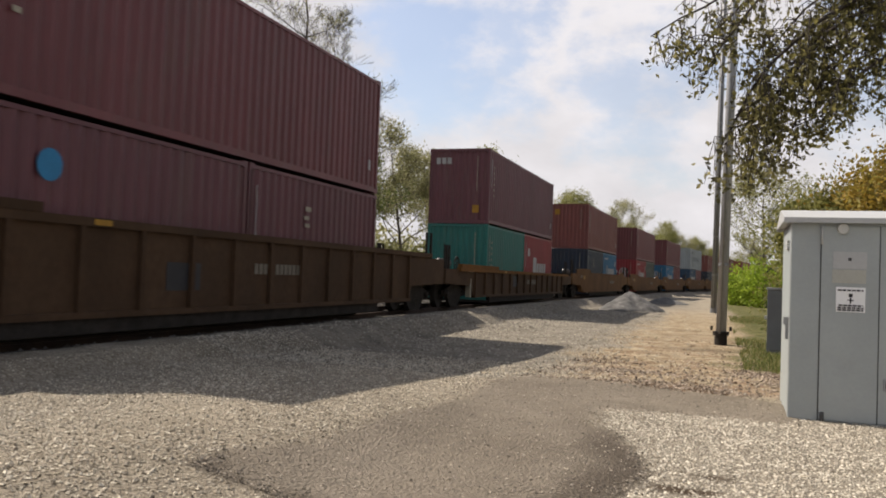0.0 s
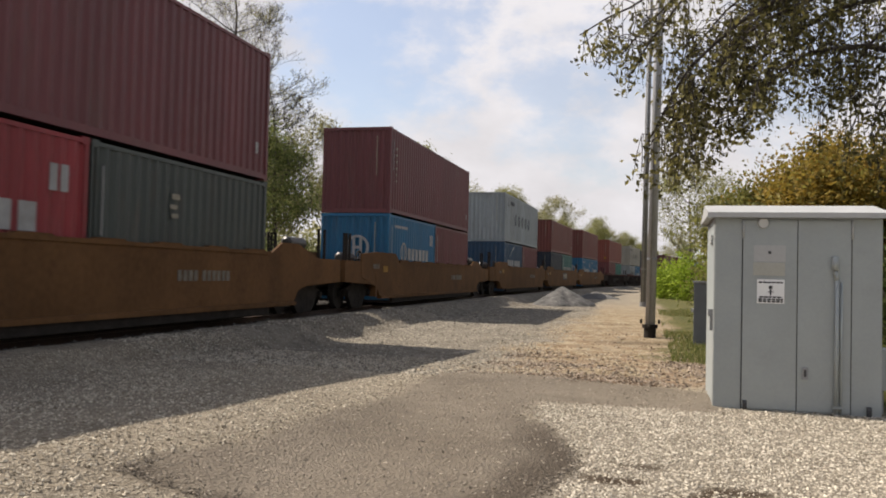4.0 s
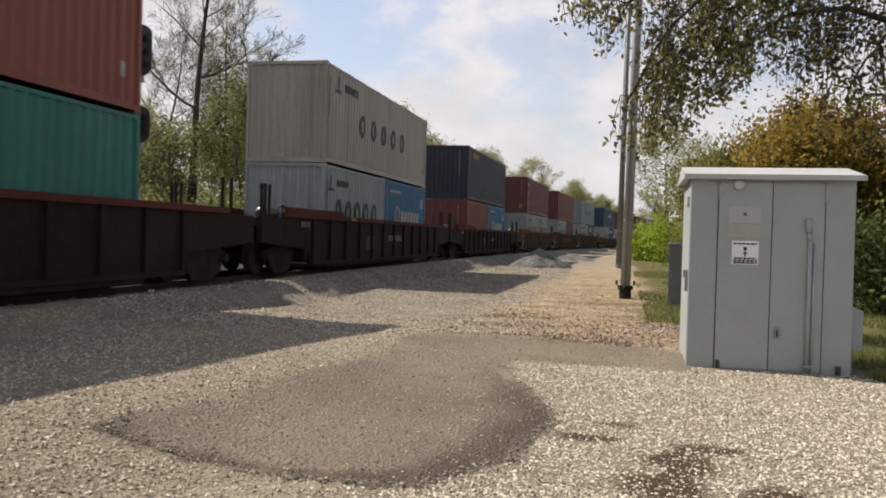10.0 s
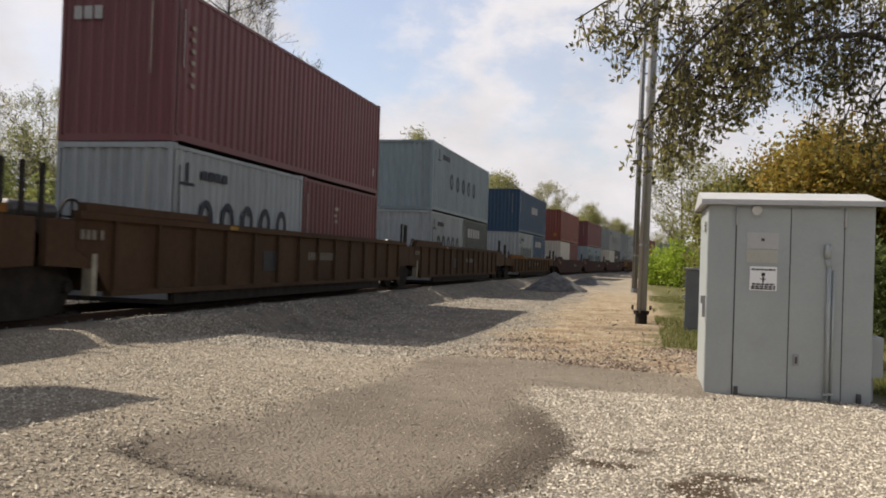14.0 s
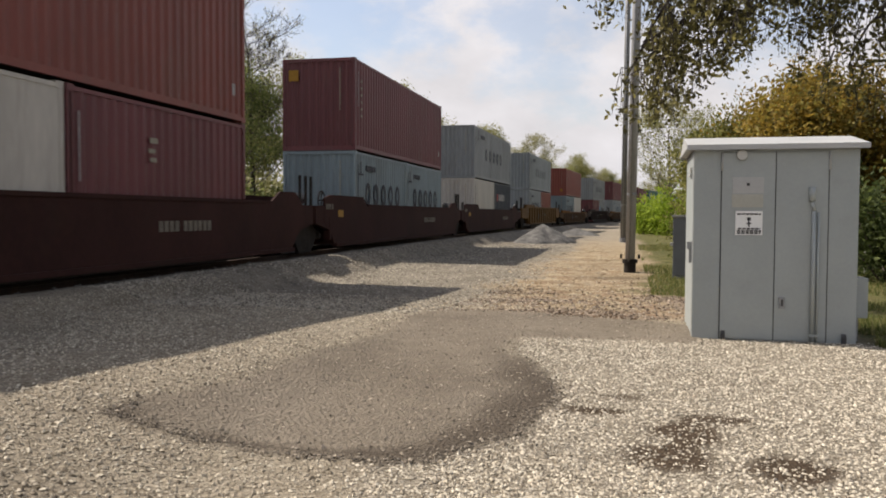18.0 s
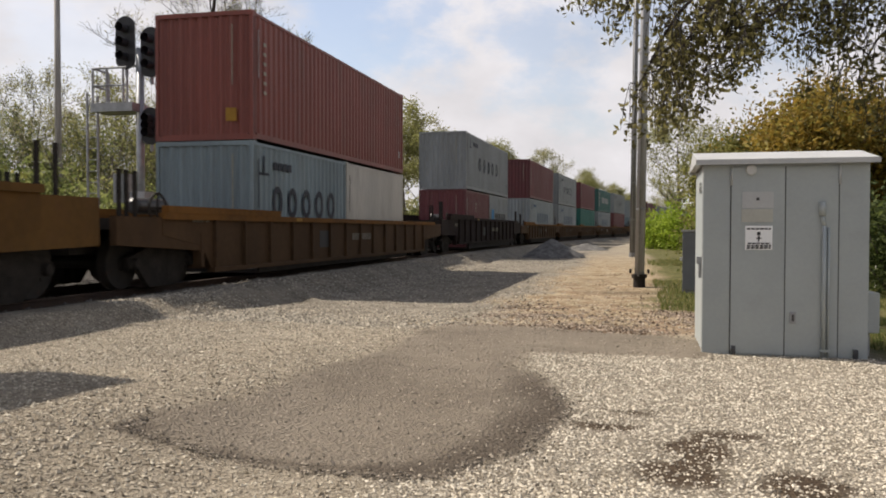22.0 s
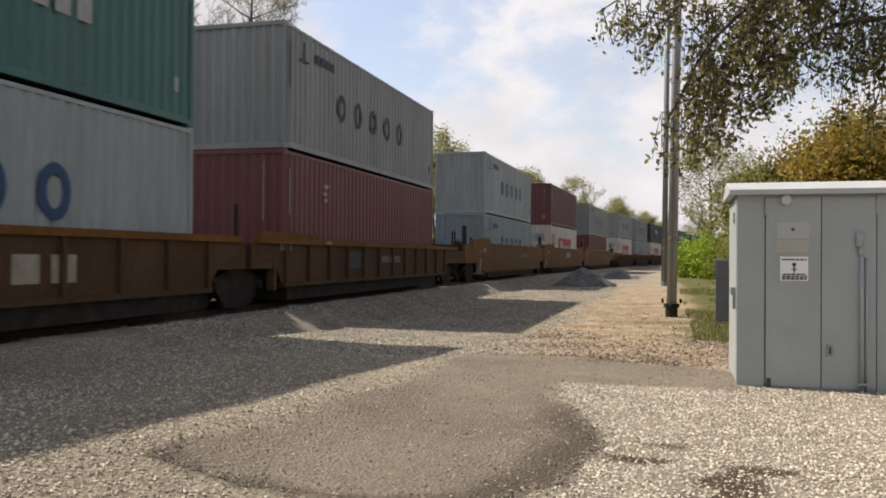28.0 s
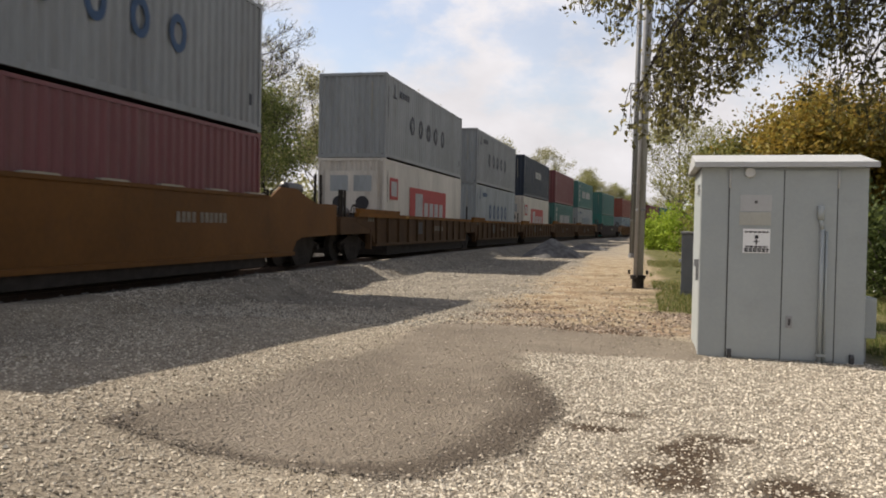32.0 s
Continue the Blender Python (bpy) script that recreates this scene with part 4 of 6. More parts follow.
    if "sticker" in words:
        part("sticker", cached("sticker", lambda: Shape().box(0.56, 0.82, -0.012, -0.008, 0.42, 0.72).mesh("sticker")), MARK_YELLOW, box)
    if "stickertop" in words:
        part("sticker", cached("stickertop", lambda: Shape().box(-1.0, -0.68, -0.012, -0.008, 2.2, 2.55).mesh("sticker")), MARK_YELLOW, box)
    if "headword" in words:
        for i in range(3):
            part("marking", cached("headbar", lambda: Shape().box(0, 0.17, -0.012, -0.008, 2.3, 2.55).mesh("marking")), MARK_WHITE, box, at=(-0.95 + i * 0.22, 0, 0))
    plain_bar(length - 0.62, length - 0.50, 0.55, 0.80, MARK_WHITE if ink is MARK_WHITE else MARK_BLUE)
    plain_bar(0.26, 0.29, 1.4, 2.5, MARK_WHITE if ink is MARK_WHITE else MARK_BLUE)


def container(u, z, length, pal, marks="", h=CH, plain=False):
    box = empty("shipping_container", TRACK_X, u, z)
    long_name = "forty-foot" if length > 7 else "twenty-foot"
    tagged(box, f"{COLOUR_WORD[pal]} {'smooth' if plain else 'corrugated'} steel {long_name} shipping container on a well car", "shipping container", "containers on the train")
    me, m = container_meshes(length, h, plain), PAINT[pal]
    a = part("side_panel", me["side_panel"], m, box)
    a.location = (CW, 0, 0)
    b = part("side_panel", me["side_panel"], m, box)
    b.matrix_basis = pose(-CW, length, 0, 0, 0, 180)
    part("end_panel", me["end_panel"], m, box, at=(0, 0.02, 0))
    part("end_panel", me["end_panel"], m, box).matrix_basis = pose(0, length - 0.02, 0, 0, 0, 180)
    part("roof_panel", me["roof_panel"], m, box)
    part("floor_panel", me["floor_panel"], STEEL, box)
    for key in ("end_sill", "end_header"):
        part(key, me[key], m, box)
        part(key, me[key], m, box).matrix_basis = pose(0, length, 0, 0, 0, 180)
    for x, y, r in ((CW, 0, 0), (-CW, length, 180)):
        part("corner_post", me["corner_post"], m, box).matrix_basis = pose(x, y, 0, 0, 0, r)
        part("bottom_rail", me["bottom_rail"], m, box).matrix_basis = pose(x + (0.004 if r == 0 else -0.004), y, 0, 0, 0, r)
        part("top_rail", me["top_rail"], m, box).matrix_basis = pose(x + (0.004 if r == 0 else -0.004), y, 0, 0, 0, r)
    mirrored = cached(("postm", h), lambda: Shape().box(-0.08, 0, -0.10, 0, 0.1, h - 0.1).box(-0.16, 0.003, -0.176, 0.003, 0, 0.118)
                      .box(-0.16, 0.003, -0.176, 0.003, h - 0.118, h).mesh("corner_post"))
    part("corner_post", mirrored, m, box, at=(CW, length, 0))
    part("corner_post", mirrored, m, box).matrix_basis = pose(-CW, 0, 0, 0, 0, 180)
    put_marks(box, marks, length, h, pal)
    return box


# ---------------------------------------------------------------- well cars
WHEEL_R = 0.457
wheelset_shape = Shape()
for s in (-1, 1):
    wheelset_shape.tube((s * 0.70, 0, 0), (s * 0.835, 0, 0), WHEEL_R, WHEEL_R - 0.012, 28)
    wheelset_shape.tube((s * 0.675, 0, 0), (s * 0.70, 0, 0), WHEEL_R + 0.028, WHEEL_R + 0.028, 28)
    wheelset_shape.tube((s * 0.835, 0, 0), (s * 0.90, 0, 0), 0.13, 0.11, 14)
    for i in range(5):
        t = 2 * math.pi * i / 5
        wheelset_shape.tube((s * 0.825, 0.27 * math.cos(t), 0.27 * math.sin(t)), (s * 0.842, 0.27 * math.cos(t), 0.27 * math.sin(t)), 0.05, 0.05, 8)
wheelset_shape.tube((-0.7, 0, 0), (0.7, 0, 0), 0.085, n=12)
wheelset_me = wheelset_shape.mesh("wheelset")
frame_poly = [(-1.02, 0.36), (-0.75, 0.36), (-0.42, 0.02), (0.42, 0.02), (0.75, 0.36), (1.02, 0.36), (1.06, 0.56), (0.72, 0.66), (0.35, 0.78), (-0.35, 0.78), (-0.72, 0.66), (-1.06, 0.56)]
frame_me = Shape().slab(frame_poly, -0.06, 0.06).mesh("side_frame")
bolster_me = Shape().box(-1.0, 1.0, -0.2, 0.2, 0.42, 0.72).box(-0.35, 0.35, -0.3, 0.3, 0.66, 0.86).mesh("truck")
spring_me = Shape()
for y in (-0.17, 0.0, 0.17):
    spring_me.tube((0, y, 0.13), (0, y, 0.42), 0.075, n=10)
spring_me = spring_me.mesh("spring_nest")
cap_me = Shape().tube((0, 0, 0), (0.09, 0, 0), 0.10, 0.085, 12).mesh("bearing_cap")
wheelsets = {"front": [], "rear": []}


def truck(car, y):
    base = part("truck", bolster_me, STEEL, car, at=(0, y, RAIL_Z - 0.02))
    for s in (-1, 1):
        part("side_frame", frame_me, STEEL, base, at=(s * 1.02, 0, 0.02))
        part("spring_nest", spring_me, STEEL, base, at=(s * 1.02, 0, 0))
        for dy in (-0.89, 0.89):
            part("bearing_cap", cap_me, STEEL, base).matrix_basis = pose(s * 1.08, dy, 0.48, 0, 0, 0 if s > 0 else 180)
    for key, dy in (("front", -0.89), ("rear", 0.89)):
        w = part("wheelset", wheelset_me, WHEEL, base, at=(0, dy, WHEEL_R + 0.02))
        wheelsets[key].append(w)


HANDWHEEL = Shape().ring_x(0, 0, 0.28, 0.28, 0.035, 0, 0.03, 20).box(0.0, 0.03, -0.26, 0.26, -0.015, 0.015).box(0.0, 0.03, -0.015, 0.015, -0.26, 0.26).mesh("handbrake_wheel")
TANKMESH = Shape().tube((0, -0.48, 0), (0, 0.48, 0), 0.155, n=16).tube((0, 0.48, 0), (0, 0.54, 0), 0.155, 0.09, n=16).tube((0, -0.54, 0), (0, -0.48, 0), 0.09, 0.155, n=16).mesh("air_reservoir")
POSTMESH = Shape().box(-0.03, 0.03, -0.03, 0.03, 0, 0.85).mesh("stanchion")
CAR_LABEL = {"brown": "weathered brown ribbed steel well car", "dark": "dark rusty ribbed steel well car", "oxide": "oxide-red smooth-sided steel well car",
             "yellow": "yellow-ochre smooth-sided steel well car", "ochre": "ochre-brown smooth-sided steel well car", "amber": "amber-yellow ribbed steel well car", "umber": "umber-brown ribbed steel well car", "rust": "dark ribbed steel well car with rust-red top rail", "orange": "brown ribbed steel well car with orange top rail"}


# height of the side's top edge and of its lower edge, where they differ
CAR_TOP = {7.4: (2.12, 0.8), 30.5: (1.76, 0.8), 53.7: (1.95, 0.78), 77.0: (1.92, 0.75), 98.4: (1.92, 0.75), 120.1: (2.04, 0.8), 181.0: (1.97, 0.68), 202.4: (1.98, 0.68), 224.0: (1.96, 0.7),
           307.9: (1.78, 0.82), 329.1: (1.80, 0.62), 349.0: (1.80, 0.62), 369.1: (1.80, 0.62), 390.1: (2.12, 0.8), 413.2: (1.78, 0.7), 436.7: (2.06, 0.85), 458.0: (1.90, 0.85), 473.8: (1.90, 0.85),
           489.5: (1.90, 0.85), 505.2: (1.88, 0.88), 521.1: (1.88, 0.88), 542.2: (2.12, 0.85), 561.9: (2.14, 0.83), 581.4: (2.15, 0.8), 603.2: (1.88, 0.9), 619.1: (1.88, 0.9), 635.0: (1.88, 0.9)}


def well_car(u, style, colour, near_gap, far_gap, dz, chord=None):
    """A well car round the container place from y = 0 to 12.19. near_gap, far_gap: the clear lengths to the next container places."""
    car = tagged(empty("well_car", TRACK_X, u, 0), CAR_LABEL[chord or colour], "railway car", "well cars of the train")
    L, m = 12.19, CAR[colour]
    edge, lo = CAR_TOP.get(u, (2.05, 0.8))
    top = edge - (0.10 if style == "ribbed" else 0.05)

    def reach(g):
        half = g / 2
        if g > 8.2:
            return half - 3.3, half - 1.55, half - 0.22, half - 2.0
        e = max(0.35, half - 1.55)
        return e, half - 0.75 if half > 2.4 else half - 0.35, half - 0.12, half
    ne, nt, nend, ntruck = reach(near_gap)
    fe, ft, fend, ftruck = reach(far_gap)
    W = 1.37
    if style == "smooth":
        up = top + 0.28
        poly = [(-ne, lo), (L + fe, lo), (L + fe + 0.25, lo + 0.28), (L + ft, lo + 0.62), (L + ft, top - 0.10), (L + fe + 0.2, up), (L + fe - 0.7, up), (L + fe - 1.3, top), (0.75, top),
                (0.35, up), (-ne - 0.3, up), (-nt, up - 0.1), (-nt, lo + 0.62), (-ne - 0.25, lo + 0.28)]
    else:
        poly = [(-ne, lo), (L + fe, lo), (L + fe + 0.35, lo + 0.45), (L + ft, lo + 0.68), (L + ft, top - 0.02), (-nt, top - 0.02), (-nt, lo + 0.68), (-ne - 0.35, lo + 0.45)]
    side = Shape().slab(poly, -0.05, 0.0).mesh("side_wall")
    part("side_wall", side, m, car, at=(W, 0, 0))
    part("side_wall", side, m, car, at=(-W + 0.05, 0, 0))
    # chords along the top and the bottom of each side
    cm = CAR[chord] if chord else m
    for s in (-1, 1):
        x0, x1 = (W - 0.10, W + 0.07) if s > 0 else (-W - 0.07, -W + 0.10)
        if style == "ribbed":
            part("top_chord", Shape().box(x0, x1, -nt, L + ft, top - 0.02, top + 0.10), cm, car)
            part("raised_end_chord", Shape().box(x0 + 0.02, x1 + 0.012, -nt + 0.1, 1.4 - ne * 0.2, top + 0.101, top + 0.23), cm, car)
        else:
            part("top_chord", Shape().box(x0 + 0.03, x1 - 0.045, 0.76, L + fe - 1.31, top - 0.02, top + 0.05), cm, car)
        part("bottom_chord", Shape().box(x0, x1, -ne, L + fe, lo - 0.07, lo + 0.02), m, car)
        # added dark strip standing in for the black shade below the side
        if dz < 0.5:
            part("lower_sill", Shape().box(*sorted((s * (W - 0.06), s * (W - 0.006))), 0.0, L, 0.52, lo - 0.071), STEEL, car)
    if style == "ribbed":
        n = round((L + ne + fe) / 1.3)
        rib_me = cached(("rib", round(top - lo, 2)), lambda: Shape().box(0, 0.075, -0.045, 0.045, 0.02, top - lo - 0.02).mesh("rib"))
        for i in range(n + 1):
            y = -ne + 0.1 + (L + ne + fe - 0.2) * i / n
            part("rib", rib_me, m, car, at=(W + 0.001, y, lo))
            if i % 2 == 0:
                part("rib", rib_me, m, car, at=(-W - 0.076, y, lo))
    else:
        for i in range(7 if colour in ("yellow", "ochre") else 0):
            y = 1.4 + i * (L + fe - 3.4) / 6
            part("guide", Shape().slab([(y - 0.42, top + 0.05), (y + 0.42, top + 0.05), (y + 0.34, top + 0.085), (y - 0.34, top + 0.085)], W - 0.1, W + 0.02), MARK_CREAM if colour == "yellow" else m, car)
    part("well_floor", Shape().box(-W + 0.051, W - 0.051, 0.0, L, 0.50, 0.587 + 0.33 * dz), STEEL, car)
    for s, e, t, end in ((-1, ne, nt, nend), (1, fe, ft, fend)):
        def yy(d):
            return -d if s < 0 else L + d
        y0, y1 = sorted((yy(e - 0.25), yy(e + 0.0)))
        part("bulkhead", Shape().box(-W + 0.051, W - 0.051, y0, y1, lo, 1.62), m, car)
        y0, y1 = sorted((yy(e), yy(end)))
        deck = max(1.64, top - 0.10)
        part("end_platform", Shape().box(-1.23, 1.23, y0, y1, deck - 0.16, deck).box(-0.45, 0.45, y0, y1, 1.05, deck - 0.16), STEEL, car)
        for sx in (-1, 1):
            x0, x1 = sorted((sx * 1.231, sx * 1.36))
            near_y, far_y = yy(e - 0.02), yy(end)
            poly = [(near_y, lo + 0.35), (far_y, 1.22), (far_y, deck + 0.06), (near_y, deck + 0.06)]
            part("end_sill", Shape().slab(poly if s > 0 else poly[::-1], x0, x1), m, car)
        part("grating", Shape().box(-1.2, 1.2, sorted((yy(t), yy(t + 0.35)))[0], sorted((yy(t), yy(t + 0.35)))[1], deck + 0.005, deck + 0.04), STEEL, car)
        for d in ((0.55, 0.8, 1.0) if s < 0 else (0.15, 0.55)):
            if t + d < end:
                part("stanchion", POSTMESH, STEEL, car, at=(1.18, yy(t + d), deck))
                part("stanchion", POSTMESH, STEEL, car, at=(-1.18, yy(t + d), deck))
    if near_gap > 5:
        part("air_reservoir", TANKMESH, TANK, car, at=(0.45, -ne - 0.75, max(1.92, top + 0.08)))
        part("handbrake_wheel", HANDWHEEL, STEEL, car, at=(1.27, -nt - 0.02, max(1.86, top)))
    if far_gap > 8.2:
        part("coupler", Shape().box(-0.13, 0.13, L + fend, L + far_gap / 2 + 0.1, 0.98, 1.22), STEEL, car)
        truck(car, L + ftruck)
        if style == "smooth":
            part("brake_cylinder", TANKMESH, TANK, car, at=(0.55, L + fe + 1.75, top + 0.36))
            part("brake_bracket", Shape().box(0.4, 0.7, L + fe + 1.4, L + fe + 2.1, top - 0.10, top + 0.22), STEEL, car)
    else:
        truck(car, L + ftruck)
    if near_gap > 8.2:
        part("coupler", Shape().box(-0.13, 0.13, -near_gap / 2 - 0.1, -nend, 0.98, 1.22), STEEL, car)
        truck(car, -ntruck)
    # reporting marks as bars, a notice plate, a reflector
    X = W + 0.003
    if style == "smooth":
        plated = 130 < u < 150 or 558 < u < 570
        if plated:
            part("name_plate", Shape().box(0.001, 0.004, 5.6, 8.0, top - 0.74, top - 0.16), MARK_BLACK, car, at=(X, 0, 0))
            for k in range(3):
                part("marking", cached("platebar", lambda: Shape().box(0.001, 0.004, 0, 0.52, 0, 0.36).mesh("marking")), MARK_CREAM, car, at=(X + 0.004, 5.85 + 0.70 * k, top - 0.62))
        else:
            tagged(part("reporting_mark", letters((4, 6), 8.4, top - 0.60, 0.20, fill=0.80, gap=0.6), MARK_FADED, car, at=(X, 0, 0)), kind="stuff")
        part("reflector", Shape().box(0.001, 0.006, -ne + 0.3, -ne + 0.75, top - 0.35, top - 0.15), MARK_YELLOW, car, at=(X, 0, 0))
    else:
        part("notice_plate", Shape().box(0.001, 0.006, 3.6, 4.5, lo + 0.3, lo + 0.75), MARK_BLACK, car, at=(X, 0, 0))
        for k in range(3 if 500 < u < 510 else 0):
            part("marking", cached("sidebar", lambda: Shape().box(0.001, 0.004, 0, 0.5, 0, 0.40).mesh("marking")), MARK_CREAM, car, at=(X, 7.0 + 0.72 * k, lo + 0.22))
        tagged(part("reporting_mark", letters((4, 6), 6.2 if not 500 < u < 510 else 1.5, (lo + top) / 2 - 0.02, 0.20, fill=0.72, gap=0.6), MARK_FADED, car, at=(X, 0, 0)), kind="stuff")
        part("reflector", Shape().box(0.071, 0.078, 1.9, 2.25, top, top + 0.08), MARK_YELLOW, car, at=(W, 0, 0))
    tagged(part("number_mark", letters((3, 1), -ne - 0.15 - 0.6 * (ne > 1), 1.62, 0.15, fill=0.8, gap=0.4), MARK_FADED, car, at=(X + 0.02, 0, 0)), kind="stuff")
    part("sill_step", Shape().box(1.2, 1.38, -ne - 0.42, -ne - 0.3, 0.75, 1.4), MARK_CREAM if colour in ("yellow", "brown") else m, car)
    return car


# place along the train, car (sides, colour, top rail), lift of the stack, upper container, lower containers
TRAIN = [
    (-15.7, ("ribbed", "brown", None), 0.0, ("maroon", ""), [(12.19, "maroon", "")]),
    (7.4, ("ribbed", "brown", None), 0.0, ("maroon", "column"), [(6.06, "plum", "dot"), (6.06, "plum", "tag")]),
    (30.5, ("ribbed", "brown", "orange"), 0.0, ("plum", "column headword sticker"), [(6.06, "teal", "column"), (6.06, "scarlet", "panel")]),
    (53.7, ("smooth", "ochre", None), 0.0, ("brown", "column stickertop"), [(6.06, "navy", "tag"), (6.06, "cyan", "disc")]),
    (77.0, ("smooth", "ochre", None), 0.0, ("maroon", "column"), [(6.06, "scarlet", "disc end"), (6.06, "dusk", "tag")]),
    (98.4, ("smooth", "ochre", None), 0.0, ("maroon", "column"), [(6.06, "cyan", "disc end"), (6.06, "maroon", "")]),
    (120.1, ("smooth", "ochre", None), 0.0, ("pale", "bands"), [(6.06, "blue", "sweep"), (6.06, "maroon", "column")]),
    (139.1, ("smooth", "ochre", None), 0.0, ("brown", "column lower"), [(6.06, "navy", "tag"), (6.06, "green", "words")]),
    (158.4, ("smooth", "ochre", None), 0.0, ("brown", "column stickertop"), [(6.06, "cyan", "disc end"), (6.06, "cyan", "disc")]),
    (181.0, ("ribbed", "dark", "rust"), 0.0, ("brick", "column sticker"), [(6.06, "maroon", "column headword"), (6.06, "teal", "")]),
    (202.4, ("ribbed", "dark", "rust"), 0.0, ("beige", "bands"), [(6.06, "pale", "bands"), (6.06, "cyan", "disc")]),
    (224.0, ("ribbed", "dark", "rust"), 0.0, ("navy", "gold"), [(6.06, "brown", ""), (6.06, "cyan", "disc")]),
    (246.4, ("ribbed", "brown", "orange"), 0.0, ("plum", "tall sticker"), [(6.06, "pale", "bands"), (6.06, "pale", "bands")]),
    (265.6, ("ribbed", "brown", None), 0.0, ("maroon", "column headword"), [(6.06, "pale", "bands"), (6.06, "maroon", "tag")]),
    (285.1, ("ribbed", "brown", None), 0.0, ("slate", "bands"), [(6.06, "pale", "bands"), (6.06, "dusk", "word")]),
    (307.9, ("ribbed", "umber", "orange"), 0.0, ("blue", "word"), [(6.06, "pale", "bands"), (6.06, "blue", "word")]),
    (329.1, ("smooth", "oxide", None), 0.0, ("brick", "column sticker"), [(6.06, "white", "plain"), (6.06, "maroon", "tag")]),
    (349.0, ("smooth", "oxide", None), 0.0, ("maroon", "column stickertop"), [(6.06, "slate", "bands"), (6.06, "slate", "bands")]),
    (369.1, ("smooth", "oxide", None), 0.0, ("grey", "bands"), [(6.06, "white", "plain"), (6.06, "navy", "badge")]),
    (390.1, ("ribbed", "amber", None), 0.0, ("pale", "bands"), [(6.06, "pale", "bands"), (6.06, "brick", "column")]),
    (413.2, ("ribbed", "umber", "orange"), 0.0, ("brick", "column sticker"), [(6.06, "slate", "bands"), (6.06, "white", "plain")]),
    (436.7, ("ribbed", "dark", None), 0.0, ("grey", "bands"), [(6.06, "maroon", "tag"), (6.06, "grey", "star")]),
    (458.0, ("ribbed", "umber", "orange"), 1.0, ("maroon", "column stickertop"), [(12.19, "pale", "bands low")]),
    (473.8, ("ribbed", "umber", "orange"), 1.0, ("grey", "bands"), [(12.19, "pale", "bands low")]),
    (489.5, ("ribbed", "umber", "orange"), 1.0, ("maroon", "column"), [(12.19, "teal", "column")]),
    (505.2, ("ribbed", "umber", "orange"), 1.0, ("green", "words"), [(12.19, "pale", "bands low")]),
    (521.1, ("ribbed", "umber", "orange"), 1.35, ("grey", "bands"), [(12.19, "maroon", "tag")]),
    (542.2, ("smooth", "yellow", None), 0.2, ("pale", "bands inkblue"), [(12.19, "slate", "bands low")]),
    (561.9, ("smooth", "yellow", None), 0.8, ("plum", "column sticker"), [(12.19, "white", "panel plain")]),
    (581.4, ("smooth", "yellow", None), 0.2, ("grey", "bands inkblue"), [(12.19, "maroon", "tag")]),
    (603.2, ("ribbed", "umber", "orange"), 1.0, ("grey", "bands"), [(12.19, "white", "panel plain")]),
    (619.1, ("ribbed", "umber", "orange"), 1.0, ("grey", "bands"), [(12.19, "pale", "bands low")]),
    (635.0, ("ribbed", "umber", "orange"), 1.0, ("navy", "word"), [(12.19, "white", "panel plain")]),
    (650.9, ("ribbed", "umber", "orange"), 1.0, ("maroon", "column"), [(12.19, "green", "words")]),
    (666.8, ("ribbed", "umber", "orange"), 1.0, ("green", "words"), [(12.19, "pale", "bands low")]),
]
_r = random.Random(5)
_u = 688.0
while _u < 925:
    _c = _r.choice(["maroon", "brown", "grey", "maroon", "green", "brick", "navy"])
    _d = _r.choice(["pale", "maroon", "teal", "white", "slate", "brown"])
    TRAIN.append((_u, (_r.choice(["ribbed", "smooth"]), _r.choice(["brown", "yellow", "dark"]), None), 0.0,
                  (_c, "bands" if _c == "grey" else "column"), [(12.19, _d, "bands low" if _d in ("pale", "slate") else "column")]))
    _u += _r.choice([15.9, 19.4, 21.6])

movers = []
for i, (u, (style, colour, chord), dz, upper, lowers) in enumerate(TRAIN):
    near = u - TRAIN[i - 1][0] - 12.19 if i else 10.9
    far = TRAIN[i + 1][0] - u - 12.19 if i + 1 < len(TRAIN) else 9.0
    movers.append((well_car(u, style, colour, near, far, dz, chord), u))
    base = 0.59 + 0.33 * dz
    y = u
    for length, pal, marks in lowers:
        movers.append((container(y, base, length, pal, marks, plain="plain" in marks), u))
        y += length + (0.07 if length < 7 else 0)
    movers.append((container(u, base + CH + 0.02, 12.19, upper[0], upper[1], 2.591 if "lower" in upper[1] else CH), u))
TRAIN_SPEED = 18.0


